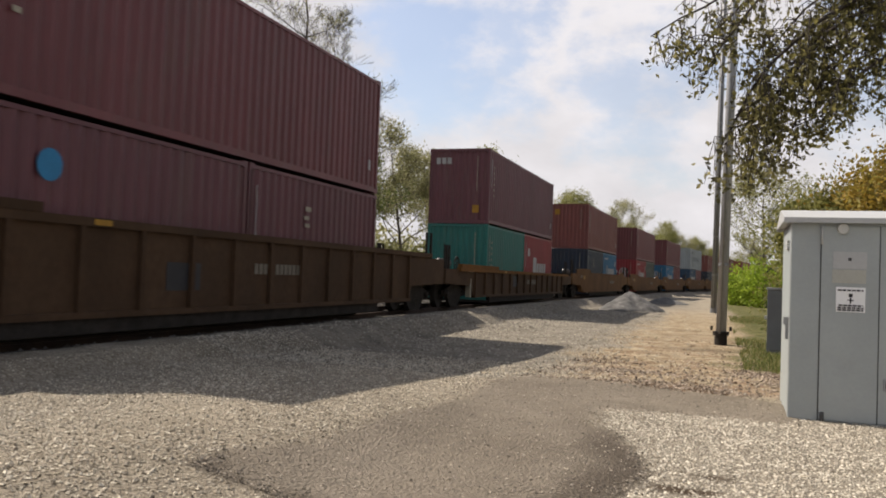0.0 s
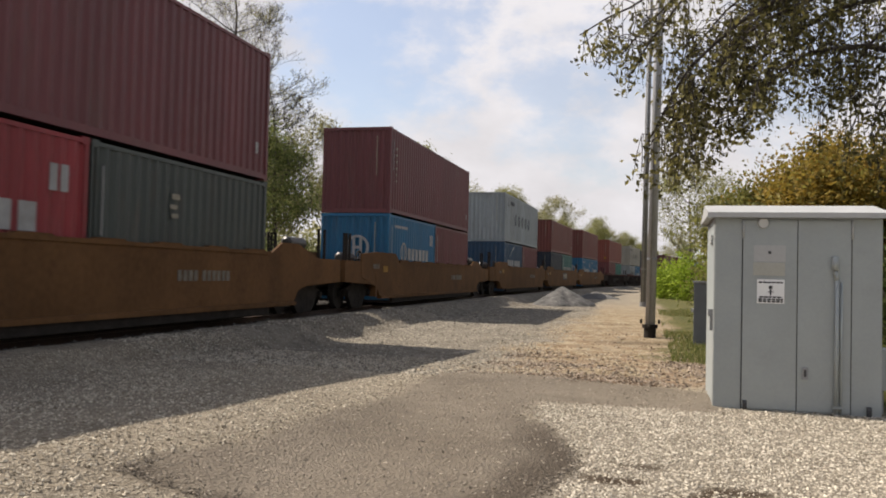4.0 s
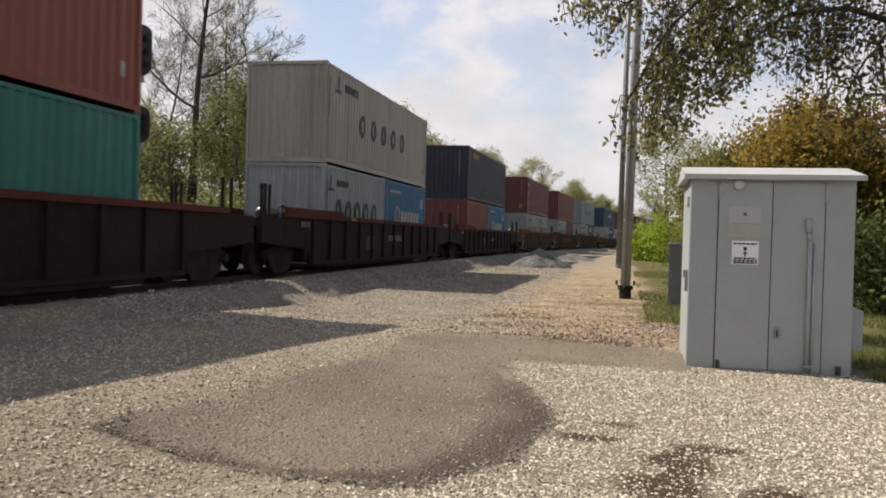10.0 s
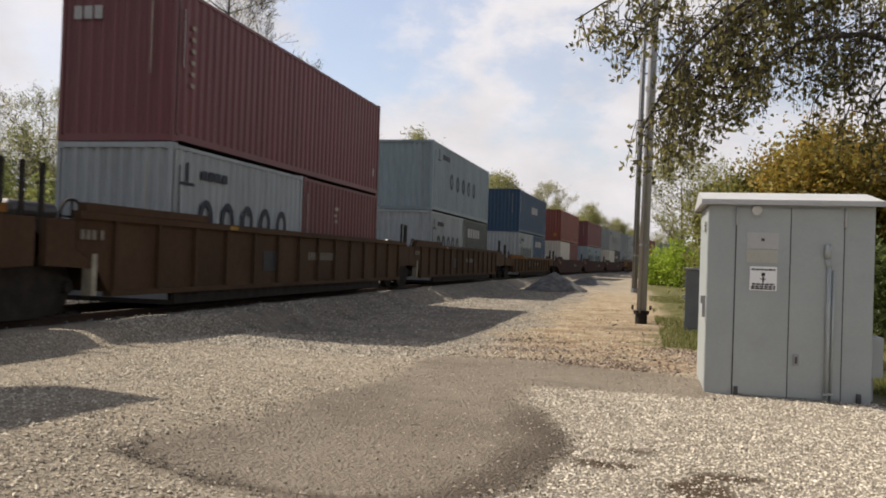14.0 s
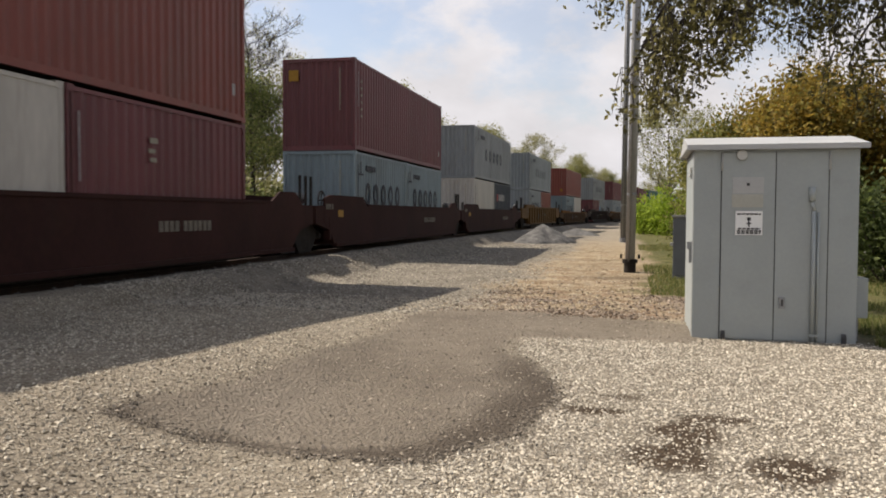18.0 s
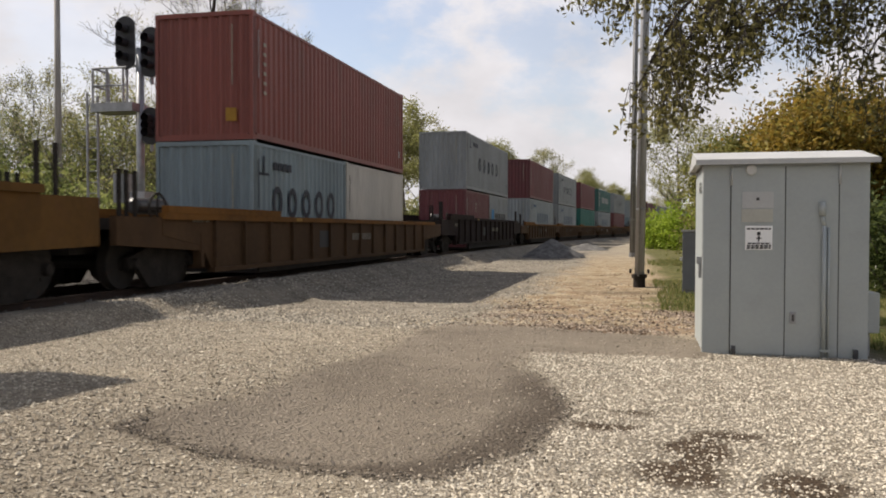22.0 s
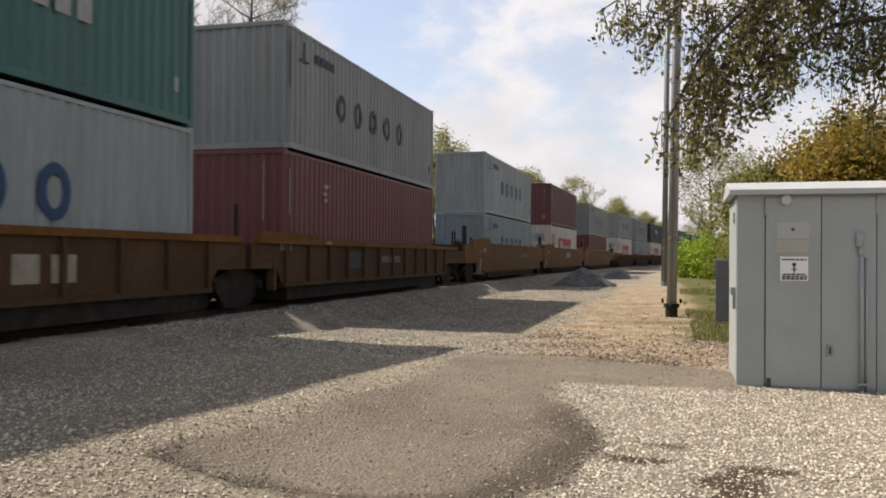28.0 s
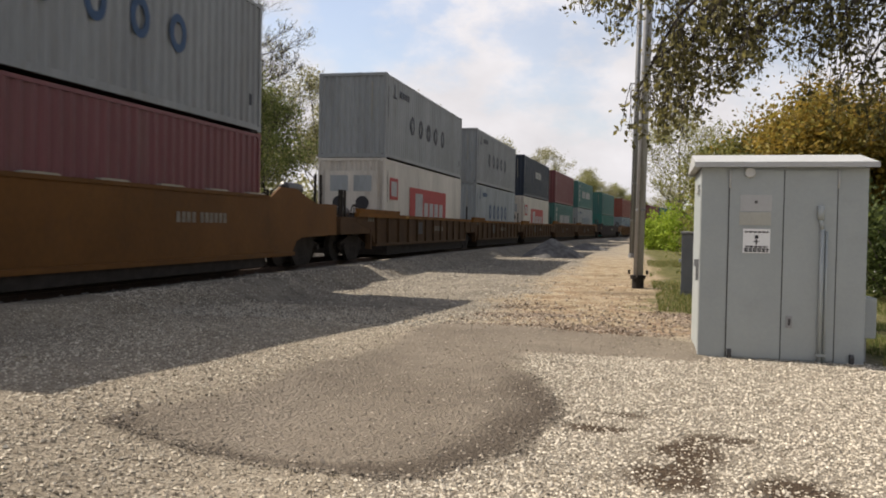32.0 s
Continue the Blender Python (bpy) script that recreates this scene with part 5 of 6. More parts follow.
# ---------------------------------------------------------------- equipment cabinet
def equipment_cabinet():
    cab = tagged(empty("equipment_cabinet", 0.69, 9.236, 0.12, -0.9), "pale grey painted steel trackside equipment cabinet standing on gravel", "equipment cabinet")
    w, d, h = 1.62, 1.5, 2.06
    part("body", Shape().box(0, w, 0, d, 0.03, h), CABINET, cab, bevel=0.008)
    part("plinth", Shape().box(0.03, w - 0.03, 0.03, d - 0.03, -0.08, 0.028), SEAM, cab)
    # low gabled roof, ridge along x, with a drip edge
    e = 0.075
    roof = Shape().slab([(-e, h + 0.02), (d + e, h + 0.02), (d + e, h + 0.05), (d / 2, h + 0.19), (-e, h + 0.05)], -e, w + e)
    part("roof", roof, CABROOF, cab, "paler grey shallow gabled roof")
    part("drip_edge", Shape().box(-e - 0.004, w + e + 0.004, -e - 0.012, -e - 0.001, h - 0.005, h + 0.05), CABROOF, cab)
    part("drip_edge", Shape().box(-e - 0.004, w + e + 0.004, d + e + 0.001, d + e + 0.012, h - 0.005, h + 0.05), CABROOF, cab)
    # door leaves on the front
    for x0, x1, name in ((0.285, 0.812, "door"), (0.822, 1.325, "door")):
        part(name, Shape().box(x0, x1, -0.014, -0.002, 0.07, h - 0.035), CABINET, cab, bevel=0.003)
    for x in (0.279, 0.817, 1.331):
        part("seam", Shape().box(x - 0.005, x + 0.005, -0.006, -0.001, 0.06, h - 0.03), SEAM, cab)
    for x in (0.285, 1.335):
        part("hinge", Shape().tube((x, -0.022, h - 0.22), (x, -0.022, h - 0.03), 0.011, n=10), CABROOF, cab, smooth=True)
    for x in (0.315, 1.50):
        part("lifting_lug", Shape().slab([(-0.05, 0.05), (-0.002, 0.05), (-0.002, 0.15), (-0.03, 0.15), (-0.05, 0.12)], x - 0.02, x + 0.02), SEAM, cab)
    lamp = part("lamp", Shape().tube((0.477, -0.002, 2.0), (0.477, -0.05, 2.0), 0.058, 0.05, 16), PLASTIC, cab, "white round plastic lamp housing")
    part("lamp_bracket", Shape().box(0.43, 0.525, -0.02, -0.0145, 1.93, 1.96), CABINET, lamp)
    # plates on the door
    plate = part("label_plate", Shape().box(0.39, 0.70, -0.020, -0.0145, 1.60, 1.77), PLASTIC, cab)
    plate.data = plate.data.copy()
    plate.data.materials[0] = CABROOF
    part("emblem", Shape().box(0.53, 0.56, -0.0225, -0.0205, 1.68, 1.71), SEAM, plate)
    part("vent_plate", Shape().box(0.385, 0.695, -0.022, -0.0145, 1.455, 1.59), mat("aged_plate", (0.40, 0.40, 0.35), 0.5, 0, 0.08), cab)
    sign = part("warning_sign", Shape().box(0.424, 0.692, -0.021, -0.0145, 1.165, 1.415), mat("white_sign_enamel", (0.74, 0.75, 0.74), 0.4, 0, 0.04), cab, "white notice with rows of black writing")
    rows = Shape()
    for z, x0, x1 in ((1.375, 0.44, 0.675), (1.222, 0.45, 0.67), (1.198, 0.44, 0.68), (1.176, 0.44, 0.675)):
        x = x0
        while x < x1:
            rows.box(x, min(x + 0.035, x1), -0.0235, -0.0215, z, z + 0.017)
            x += 0.043
    rows.box(0.54, 0.575, -0.0235, -0.0215, 1.315, 1.35).box(0.55, 0.565, -0.0235, -0.0215, 1.25, 1.31).box(0.53, 0.585, -0.0235, -0.0215, 1.28, 1.29)
    tagged(part("writing", rows, MARK_BLACK, sign), kind="stuff")
    # lock, pipe, hasps
    lock = part("lock", Shape().box(0.868, 0.925, -0.034, -0.0145, 0.40, 0.52), GALV, cab, bevel=0.004)
    part("keyhole", Shape().box(0.885, 0.908, -0.037, -0.0345, 0.425, 0.495), SEAM, lock)
    pipe = Shape().tube((1.19, -0.035, 0.03), (1.19, -0.035, 1.42), 0.021, n=12).tube((1.19, -0.035, 1.42), (1.17, -0.035, 1.52), 0.021, n=12)
    pipe.tube((1.17, -0.035, 1.52), (1.17, -0.035, 1.66), 0.034, n=12)
    part("conduit_pipe", pipe, CABINET, cab, smooth=True)
    part("conduit_pipe", Shape().tube((1.235, -0.03, 0.03), (1.235, -0.03, 1.40), 0.012, n=10), CABINET, cab, smooth=True)
    for z in (0.12,):
        part("pipe_clamp", Shape().box(1.155, 1.255, -0.06, -0.0145, z, z + 0.022), CABINET, cab)
    # left side: vents and a latch
    for z in (1.86, 1.80):
        part("louvre", Shape().box(-0.025, -0.001, 0.30, 0.62, z, z + 0.03), CABROOF, cab)
    part("latch", Shape().box(-0.05, -0.001, 0.18, 0.26, 1.0, 1.08).box(-0.03, -0.001, 0.19, 0.25, 0.85, 1.0), GALV, cab)
    part("corner_strip", Shape().box(-0.006, -0.001, 0.02, 0.07, 0.05, h - 0.03), CABROOF, cab)
    # small meter box on the right side
    meter = part("meter_box", Shape().box(w + 0.002, w + 0.15, 0.18, 0.52, 0.30, 0.72), CABINET, cab, "small grey meter box", bevel=0.01)
    part("meter_pipe", Shape().tube((w + 0.07, 0.33, -0.05), (w + 0.07, 0.33, 0.30), 0.022, n=10), GALV, meter)
    return cab


equipment_cabinet()


def pedestal_box(x, y, w, d, h, rz, label):
    b = tagged(empty("pedestal_box", x, y, float(height(x, y)) - 0.02, rz), label, "utility box")
    part("body", Shape().box(0, w, 0, d, 0.0, h - 0.05), DARKBOX, b, bevel=0.012)
    part("lid", Shape().box(-0.03, w + 0.03, -0.03, d + 0.03, h - 0.049, h), GALV, b, bevel=0.008)
    part("handle", Shape().box(-0.06, -0.001, d * 0.4, d * 0.6, h * 0.52, h * 0.57), CABROOF, b)
    part("door_seam", Shape().box(w * 0.1, w * 0.9, -0.006, -0.001, 0.1, 0.11), SEAM, b)
    return b


pedestal_box(1.02, 19.9, 0.78, 0.6, 1.5, -4, "dark grey steel utility box with a pale lid beside the grass")


# ---------------------------------------------------------------- poles
def steel_pole(x, y, r, h, label, lean=0.0, bolted=True):
    p = tagged(empty("utility_pole", x, y, float(height(x, y))), label, "pole")
    part("shaft", Shape().tube((0, 0, 0.12), (lean, 0, h), r, r * 0.82, 20), POLE if bolted else SHADEPOLE, p, smooth=True)
    part("base_sleeve", Shape().tube((0, 0, -0.1), (0, 0, 0.26), r * 1.25, r * 1.2, 20), STEEL if bolted else SHADEPOLE, p)
    if bolted:
        part("flange", Shape().tube((0, 0, 0.24), (0, 0, 0.34), r * 1.55, r * 1.55, 8), STEEL, p)
    for s in (-1, 1) if bolted else ():
        part("bolt", Shape().tube((s * r * 1.8, 0, 0.36), (s * r * 1.8, 0, 0.47), 0.03, n=8), STEEL, p)
    c = part("conduit", Shape().tube((-r * 0.2, -r - 0.035, 0.3), (-r * 0.2 + lean, -r * 0.85 - 0.03, h), 0.03, n=10), GALV, p, smooth=True)
    for z in range(2, int(h), 2):
        part("strap", Shape().tube((lean * z / h, 0, z), (lean * z / h, 0, z + 0.05), r * 1.05, n=20), GALV, c)
    return p


steel_pole(0.06, 22.05, 0.125, 14.0, "tall grey steel pole with a bolted dark base on bare dirt", 0.19)
steel_pole(-0.27, 45.9, 0.155, 19.0, "tall grey steel pole beside the dirt strip, coloured as shaded", 0.16, False)


def wooden_pole(x, y, h, label):
    p = tagged(empty("telegraph_pole", x, y, float(height(x, y)) - 0.1), label, "pole")
    part("shaft", Shape().tube((0, 0, 0), (0, 0, h), 0.16, 0.105, 14), WOODPOLE, p, smooth=True)
    arm = part("crossarm", Shape().box(-1.25, 1.25, -0.20, -0.10, h - 0.75, h - 0.62), WOODPOLE, p)
    for dx in (-1.1, -0.6, 0.6, 1.1):
        part("insulator", Shape().tube((dx, -0.15, h - 0.62), (dx, -0.15, h - 0.48), 0.045, 0.03, 10), GALV, arm)
    part("brace", Shape().tube((-0.6, -0.12, h - 0.72), (0, -0.15, h - 1.3), 0.02, n=6).tube((0.6, -0.12, h - 0.72), (0, -0.15, h - 1.3), 0.02, n=6), GALV, p)
    part("transformer", Shape().tube((0.3, 0, h - 1.5), (0.3, 0, h - 1.1), 0.11, n=12), GALV, p)
    return p


wooden_pole(-23.45, 30.0, 13.9, "weathered grey wooden telegraph pole with a crossarm behind the track")


# ---------------------------------------------------------------- signal mast
def signal_mast(x, y):
    s = tagged(empty("railway_signal", x, y, float(height(x, y)) - 0.66), "railway signal mast with three black heads and a railed platform", "railway signal")
    part("mast", Shape().tube((0, 0, 0), (0, 0, 6.6), 0.11, n=14), GALV, s, smooth=True)
    part("foundation", Shape().box(-0.4, 0.4, -0.4, 0.4, 0.2, 0.62), POLE, s)
    plat = part("platform", Shape().box(-1.22, 0.05, -0.45, 0.35, 4.85, 5.08), GALV, s)
    for px, py in ((-1.18, -0.4), (-0.75, -0.4), (-0.25, -0.4), (-1.18, 0.3), (-0.6, 0.3)):
        part("rail_post", Shape().tube((px, py, 5.08), (px, py, 6.02), 0.032, n=8), GALV, plat)
    for z in (5.55, 6.02):
        part("hand_rail", Shape().tube((-1.18, -0.4, z), (-0.15, -0.4, z), 0.032, n=8), GALV, plat)
        part("hand_rail", Shape().tube((-1.18, -0.4, z), (-1.18, 0.3, z), 0.032, n=8), GALV, plat)
    lad = part("ladder", Shape().tube((-1.65, 0, 0.2), (-1.65, 0, 5.45), 0.035, n=8).tube((-1.32, 0, 0.2), (-1.32, 0, 5.35), 0.035, n=8), GALV, s)
    for i in range(16):
        part("rung", Shape().tube((-1.65, 0, 0.5 + i * 0.31), (-1.32, 0, 0.5 + i * 0.31), 0.015, n=6), GALV, lad)
    # heads: rounded backgrounds with hooded lamps, seen from the rear quarter
    for hx, hz, hh in ((-0.42, 6.76, 0.70), (0.35, 6.47, 0.66), (0.34, 4.48, 0.48)):
        back = []
        for i in range(24):
            a = 2 * math.pi * i / 24
            back.append((0.29 * math.cos(a), (hh - 0.25) * (1 if math.sin(a) > 0 else -1) * (abs(math.sin(a)) > 0.05) + 0.27 * math.sin(a)))
        k = len(back)
        sh = Shape().add([(hx + p, -0.06, hz + q) for p, q in back] + [(hx + p, 0.0, hz + q) for p, q in back],
                         [tuple(range(k)), tuple(range(2 * k - 1, k - 1, -1))] + [(i, k + i, k + (i + 1) % k, (i + 1) % k) for i in range(k)])
        head = part("signal_head", sh, SIGNBLACK, s)
        for j in (-1, 0, 1):
            zz = hz + j * (hh - 0.25) * 0.85
            part("lamp_hood", Shape().tube((hx, -0.06, zz), (hx + 0.0, -0.34, zz), 0.11, 0.12, 14, caps=False).tube((hx, -0.06, zz), (hx, -0.30, zz), 0.10, 0.10, 14, caps=False), SIGNBLACK, head)
            part("lens", Shape().tube((hx, -0.061, zz), (hx, -0.08, zz), 0.095, n=14), LENS, head)
        part("bracket", Shape().tube((0, 0, hz - hh * 0.9), (hx, 0.02, hz - hh * 0.9), 0.04, n=8).tube((hx, 0.02, hz - hh - 0.2), (hx, 0.02, hz - hh * 0.7), 0.05, n=8), GALV, s)
    part("junction_box", Shape().box(-0.75, -0.35, -0.15, 0.2, 2.4, 3.2), GALV, s)
    part("junction_box", Shape().box(-0.2, 0.25, -0.2, 0.2, 2.0, 2.7), POLE, s)
    return s


signal_mast(-13.2, 20.2)


# ---------------------------------------------------------------- trees
def branch_points(rs, base, direction, length, radius, depth, out, tips, bend=0.25, split=3, shrink=0.68, up=0.25):
    """Grows a limb as tapered tubes, then its side limbs. out: tubes; tips: places for leaves."""
    p, d, n = Vector(base), Vector(direction).normalized(), 4
    r = radius
    for i in range(n):
        d = (d + Vector((rs.uniform(-bend, bend), rs.uniform(-bend, bend), rs.uniform(-bend, bend) + up * 0.15))).normalized()
        q = p + d * (length / n)
        r2 = r * 0.84
        out.append((p.copy(), q.copy(), r, r2))
        if depth <= 2:
            tips.append((q.copy(), d.copy()))
        if depth > 0 and i >= 1:
            for _ in range(split if i == n - 1 else 1):
                side = Vector((rs.uniform(-1, 1), rs.uniform(-1, 1), rs.uniform(-0.35, 0.75)))
                nd = (d * 0.75 + side * 0.8).normalized()
                branch_points(rs, q, nd, length * shrink * rs.uniform(0.75, 1.15), r2 * 0.6, depth - 1, out, tips, bend, split, shrink, up)
        p, r = q, r2


def leaves_mesh(name, centres, count, spread_m, size, rs, flat=0.0, material=None):
    """count small folded leaves round the given places."""
    c = np.asarray(centres)[rs.randint(0, len(centres), count)] + rs.normal(0, spread_m, (count, 3))
    s = size * rs.uniform(0.6, 1.4, count)
    a = rs.normal(0, 1, (count, 3))
    a /= np.linalg.norm(a, axis=1)[:, None]
    b = np.cross(a, rs.normal(0, 1, (count, 3)))
    b /= np.linalg.norm(b, axis=1)[:, None]
    nrm = np.cross(a, b)
    v = np.stack([c - a * s[:, None] * 0.6, c + b * s[:, None] * 0.36 + nrm * s[:, None] * 0.12, c + a * s[:, None] * 0.7, c - b * s[:, None] * 0.36 + nrm * s[:, None] * 0.12], 1)
    f = (np.array([(0, 1, 2), (0, 2, 3)])[None] + 4 * np.arange(count)[:, None, None]).reshape(-1, 3)
    me = bpy.data.meshes.new(name)
    me.from_pydata(v.reshape(-1, 3).tolist(), [], f.tolist())
    me.materials.append(material)
    return me


def tree(name, x, y, h, r, seed, leaf, count, size, label, bark=BARK, depth=3, spread_m=0.35, crown_from=0.3, lean=(0, 0), category="tree", split=3, length=0.34, up=0.25, wander=0.09):
    rs0, rs = random.Random(seed), np.random.RandomState(seed)
    t = tagged(empty(name, x, y, float(height(x, y)) - 0.1), label, category)
    out, tips = [], []
    p, d = Vector((0, 0, 0)), Vector((lean[0], lean[1], 1)).normalized()
    n, rad = 9, r
    trunk = Shape()
    for i in range(n):
        q = p + d * (h * 0.8 / n)
        r2 = rad * 0.86
        trunk.tube(p, q, rad * (1.25 if i == 0 else 1), r2, 10, caps=i == n - 1)
        if i / n >= crown_from:
            for _ in range(2):
                a = rs0.uniform(0, 2 * math.pi)
                branch_points(rs0, q, Vector((math.cos(a), math.sin(a), rs0.uniform(0.3, 0.95))), h * length * (1.15 - 0.6 * i / n) * rs0.uniform(0.7, 1.1), r2 * 0.5, depth - 1, out, tips, 0.22, split, 0.62, up)
        d = (d + Vector((rs0.uniform(-wander, wander), rs0.uniform(-wander, wander), 0))).normalized()
        p, rad = q, r2
    branch_points(rs0, p, d, h * 0.22, rad * 0.8, depth - 1, out, tips, 0.2, split, 0.62, up)
    part("trunk", trunk, bark, t, smooth=True)
    limbs = Shape()
    for a, b, ra, rb in out:
        limbs.tube(a, b, max(ra, 0.008), max(rb, 0.006), 5 if ra < 0.05 else 7, caps=False)
    part("limb_structure", limbs, bark, t, smooth=True)
    if count:
        part("crown", leaves_mesh("crown", [tuple(q) for q, _ in tips], count, spread_m, size, rs, material=leaf), leaf, t)
    return t


def shrub(name, x, y, w, h, seed, leaf, count, size, label, category="bush"):
    rs0, rs = random.Random(seed), np.random.RandomState(seed)
    t = tagged(empty(name, x, y, float(height(x, y)) - 0.05), label, category)
    stems, tips = Shape(), []
    for i in range(26):
        a, q = rs0.uniform(0, 2 * math.pi), rs0.uniform(0.1, 1) ** 0.6
        top = Vector((w * 0.5 * q * math.cos(a), w * 0.5 * q * math.sin(a), h * rs0.uniform(0.45, 1.0) * (1.05 - 0.5 * q * q)))
        foot = Vector((top.x * 0.3, top.y * 0.3, 0))
        mid = foot.lerp(top, 0.55) + Vector((rs0.uniform(-0.1, 0.1), rs0.uniform(-0.1, 0.1), 0.1))
        stems.tube(foot, mid, 0.03, 0.02, 5, caps=False).tube(mid, top, 0.02, 0.008, 5, caps=False)
        for k in (0.25, 0.45, 0.65, 0.85, 1.0):
            tips.append(tuple(foot.lerp(top, k)))
    part("stem_cluster", stems, BARK, t)
    part("foliage", leaves_mesh("foliage", tips, count, 0.16 * w / 2.5 + 0.1, size, rs, material=leaf), leaf, t)
    return t


# bare and budding trees behind the track
tree("tree", -23.5, 42.0, 19.0, 0.34, 11, LEAF_PALE, 5500, 0.075, "tall spring tree with bare twigs and pale buds behind the track", bark=DARKBARK, wander=0.03, lean=(0.0, 0), crown_from=0.32, length=0.205, spread_m=0.16, depth=5, split=2)
tree("tree", -21.9, 46.0, 14.0, 0.2, 12, LEAF_PALE, 2500, 0.075, "slender budding tree with bare twigs behind the track", bark=DARKBARK, wander=0.035, crown_from=0.35, length=0.17, spread_m=0.16, depth=5, split=2)
tree("tree", -27.0, 38.0, 8.6, 0.13, 13, LEAF_SPRING, 6500, 0.09, "young tree in fresh green leaf behind the track", crown_from=0.15, spread_m=0.2, depth=4, split=2)
tree("tree", -33.0, 40.0, 9.2, 0.14, 14, LEAF_PALE, 6000, 0.09, "young budding tree with thin limbs behind the track", crown_from=0.15, spread_m=0.2, depth=4, split=2)
tree("tree", -23.5, 36.0, 7.0, 0.11, 15, LEAF_SPRING, 6500, 0.09, "low green sapling behind the signal mast", crown_from=0.1, spread_m=0.22, depth=4, split=2)
row_a = tree("tree", -17.5, 62.0, 9.6, 0.2, 21, LEAF_SPRING, 16000, 0.14, "spring tree in light green leaf in the row beside the track", crown_from=0.25, spread_m=0.3, depth=4, split=2)
row_b = tree("tree", -18.5, 74.0, 10.4, 0.2, 22, LEAF_PALE, 14000, 0.13, "budding pale green tree in the row beside the track", crown_from=0.25, spread_m=0.28, depth=4, split=2)
row_c = tree("tree", -16.5, 86.0, 9.4, 0.2, 23, LEAF_SPRING, 16000, 0.14, "bushy green tree in the row beside the track", crown_from=0.15, spread_m=0.32, depth=4, split=2)
for src, x, y, rz in ((row_b, -22, 55, 40), (row_a, -18.9, 100, 100), (row_b, -17, 112, 200), (row_c, -19, 126, 60), (row_a, -17, 145, 250), (row_b, -19, 165, 20), (row_c, -17, 188, 140),
                      (row_a, -20, 212, 310), (row_b, -17, 240, 80), (row_c, -19, 275, 190), (row_a, -17, 315, 120), (row_b, -18, 360, 260), (row_c, -17, 410, 10), (row_a, -18, 470, 170),
                      (row_b, -18, 540, 30), (row_c, -18, 620, 220), (row_a, -18, 720, 75), (row_b, -18, 830, 290),
                      (row_c, 6, 120, 45), (row_b, 9, 95, 130), (row_a, 5, 160, 200), (row_b, 7, 210, 15), (row_c, 5, 270, 100), (row_a, 7, 350, 290), (row_b, 6, 450, 60), (row_c, 7, 600, 240), (row_a, -2, 980, 40), (row_b, -9, 1000, 80), (row_c, -16, 990, 160),
                      (row_b, -24, 66, 310), (row_c, -26, 50, 75)):
    x += float(bend(y)) if y < 900 else 0.0
    far_tree = copy_thing(src, pose(x, y, float(height(x, y)) - 0.1, 0, 0, rz))
    k = 1.0 if y < 150 else 1.05 if y < 230 else 1.2
    far_tree.scale = (k, k, k)
tree("tree", -25.6, 50.0, 15.5, 0.2, 16, LEAF_PALE, 2000, 0.075, "bare brownish tree with fine twigs behind the track", bark=DARKBARK, wander=0.035, crown_from=0.3, length=0.24, spread_m=0.16, depth=5, split=2)
tree("tree", -32.0, 52.0, 15.0, 0.22, 17, LEAF_PALE, 2500, 0.08, "bare spreading tree with fine twigs behind the track", bark=DARKBARK, crown_from=0.25, length=0.28, spread_m=0.16, depth=5, split=2)
tree("tree", -21.0, 43.5, 8.6, 0.14, 18, LEAF_MOSS, 13000, 0.12, "bushy green tree beneath the tall bare trees", crown_from=0.12, spread_m=0.35, depth=4, split=2)
tree("tree", -25.5, 40.0, 6.6, 0.13, 19, LEAF_MOSS, 12000, 0.11, "leafy green sapling beneath the tall bare trees", crown_from=0.1, spread_m=0.35, depth=4, split=2)
tree("tree", -29.5, 41.0, 6.8, 0.13, 20, LEAF_MOSS, 11000, 0.11, "leafy moss-green sapling behind the signal mast", crown_from=0.1, spread_m=0.35, depth=4, split=2)
tree("tree", -37.0, 45.0, 10.0, 0.18, 26, LEAF_OLIVE, 7000, 0.09, "half-bare olive tree beyond the telegraph pole", bark=DARKBARK, crown_from=0.2, spread_m=0.2, depth=4, split=2)
tree("tree", -33.5, 40.0, 6.4, 0.13, 27, LEAF_MOSS, 10000, 0.11, "leafy moss-green sapling beyond the telegraph pole", crown_from=0.1, spread_m=0.35, depth=4, split=2)
tree("tree", -29.5, 33.0, 5.0, 0.12, 28, LEAF_MOSS, 9000, 0.11, "low leafy sapling behind the track", crown_from=0.08, spread_m=0.35, depth=4, split=2)
# undergrowth along the far side of the track
under = shrub("shrub", -18.0, 34.0, 4.5, 3.0, 31, LEAF_MOSS, 7000, 0.14, "loose green undergrowth behind the track", "shrub")
under2 = shrub("shrub", -16.5, 44.0, 4.0, 3.4, 32, LEAF_OLIVE, 6500, 0.13, "olive budding undergrowth behind the track", "shrub")
for i in range(22):
    y = 30 + 4.6 * i + random.uniform(-1, 1)
    x = -16.2 - random.uniform(0, 4) - (4 if y < 40 else 0) + float(bend(y))
    copy_thing(under if i % 2 else under2, pose(x, y, float(height(x, y)) - 0.05, 0, 0, random.uniform(0, 360)))

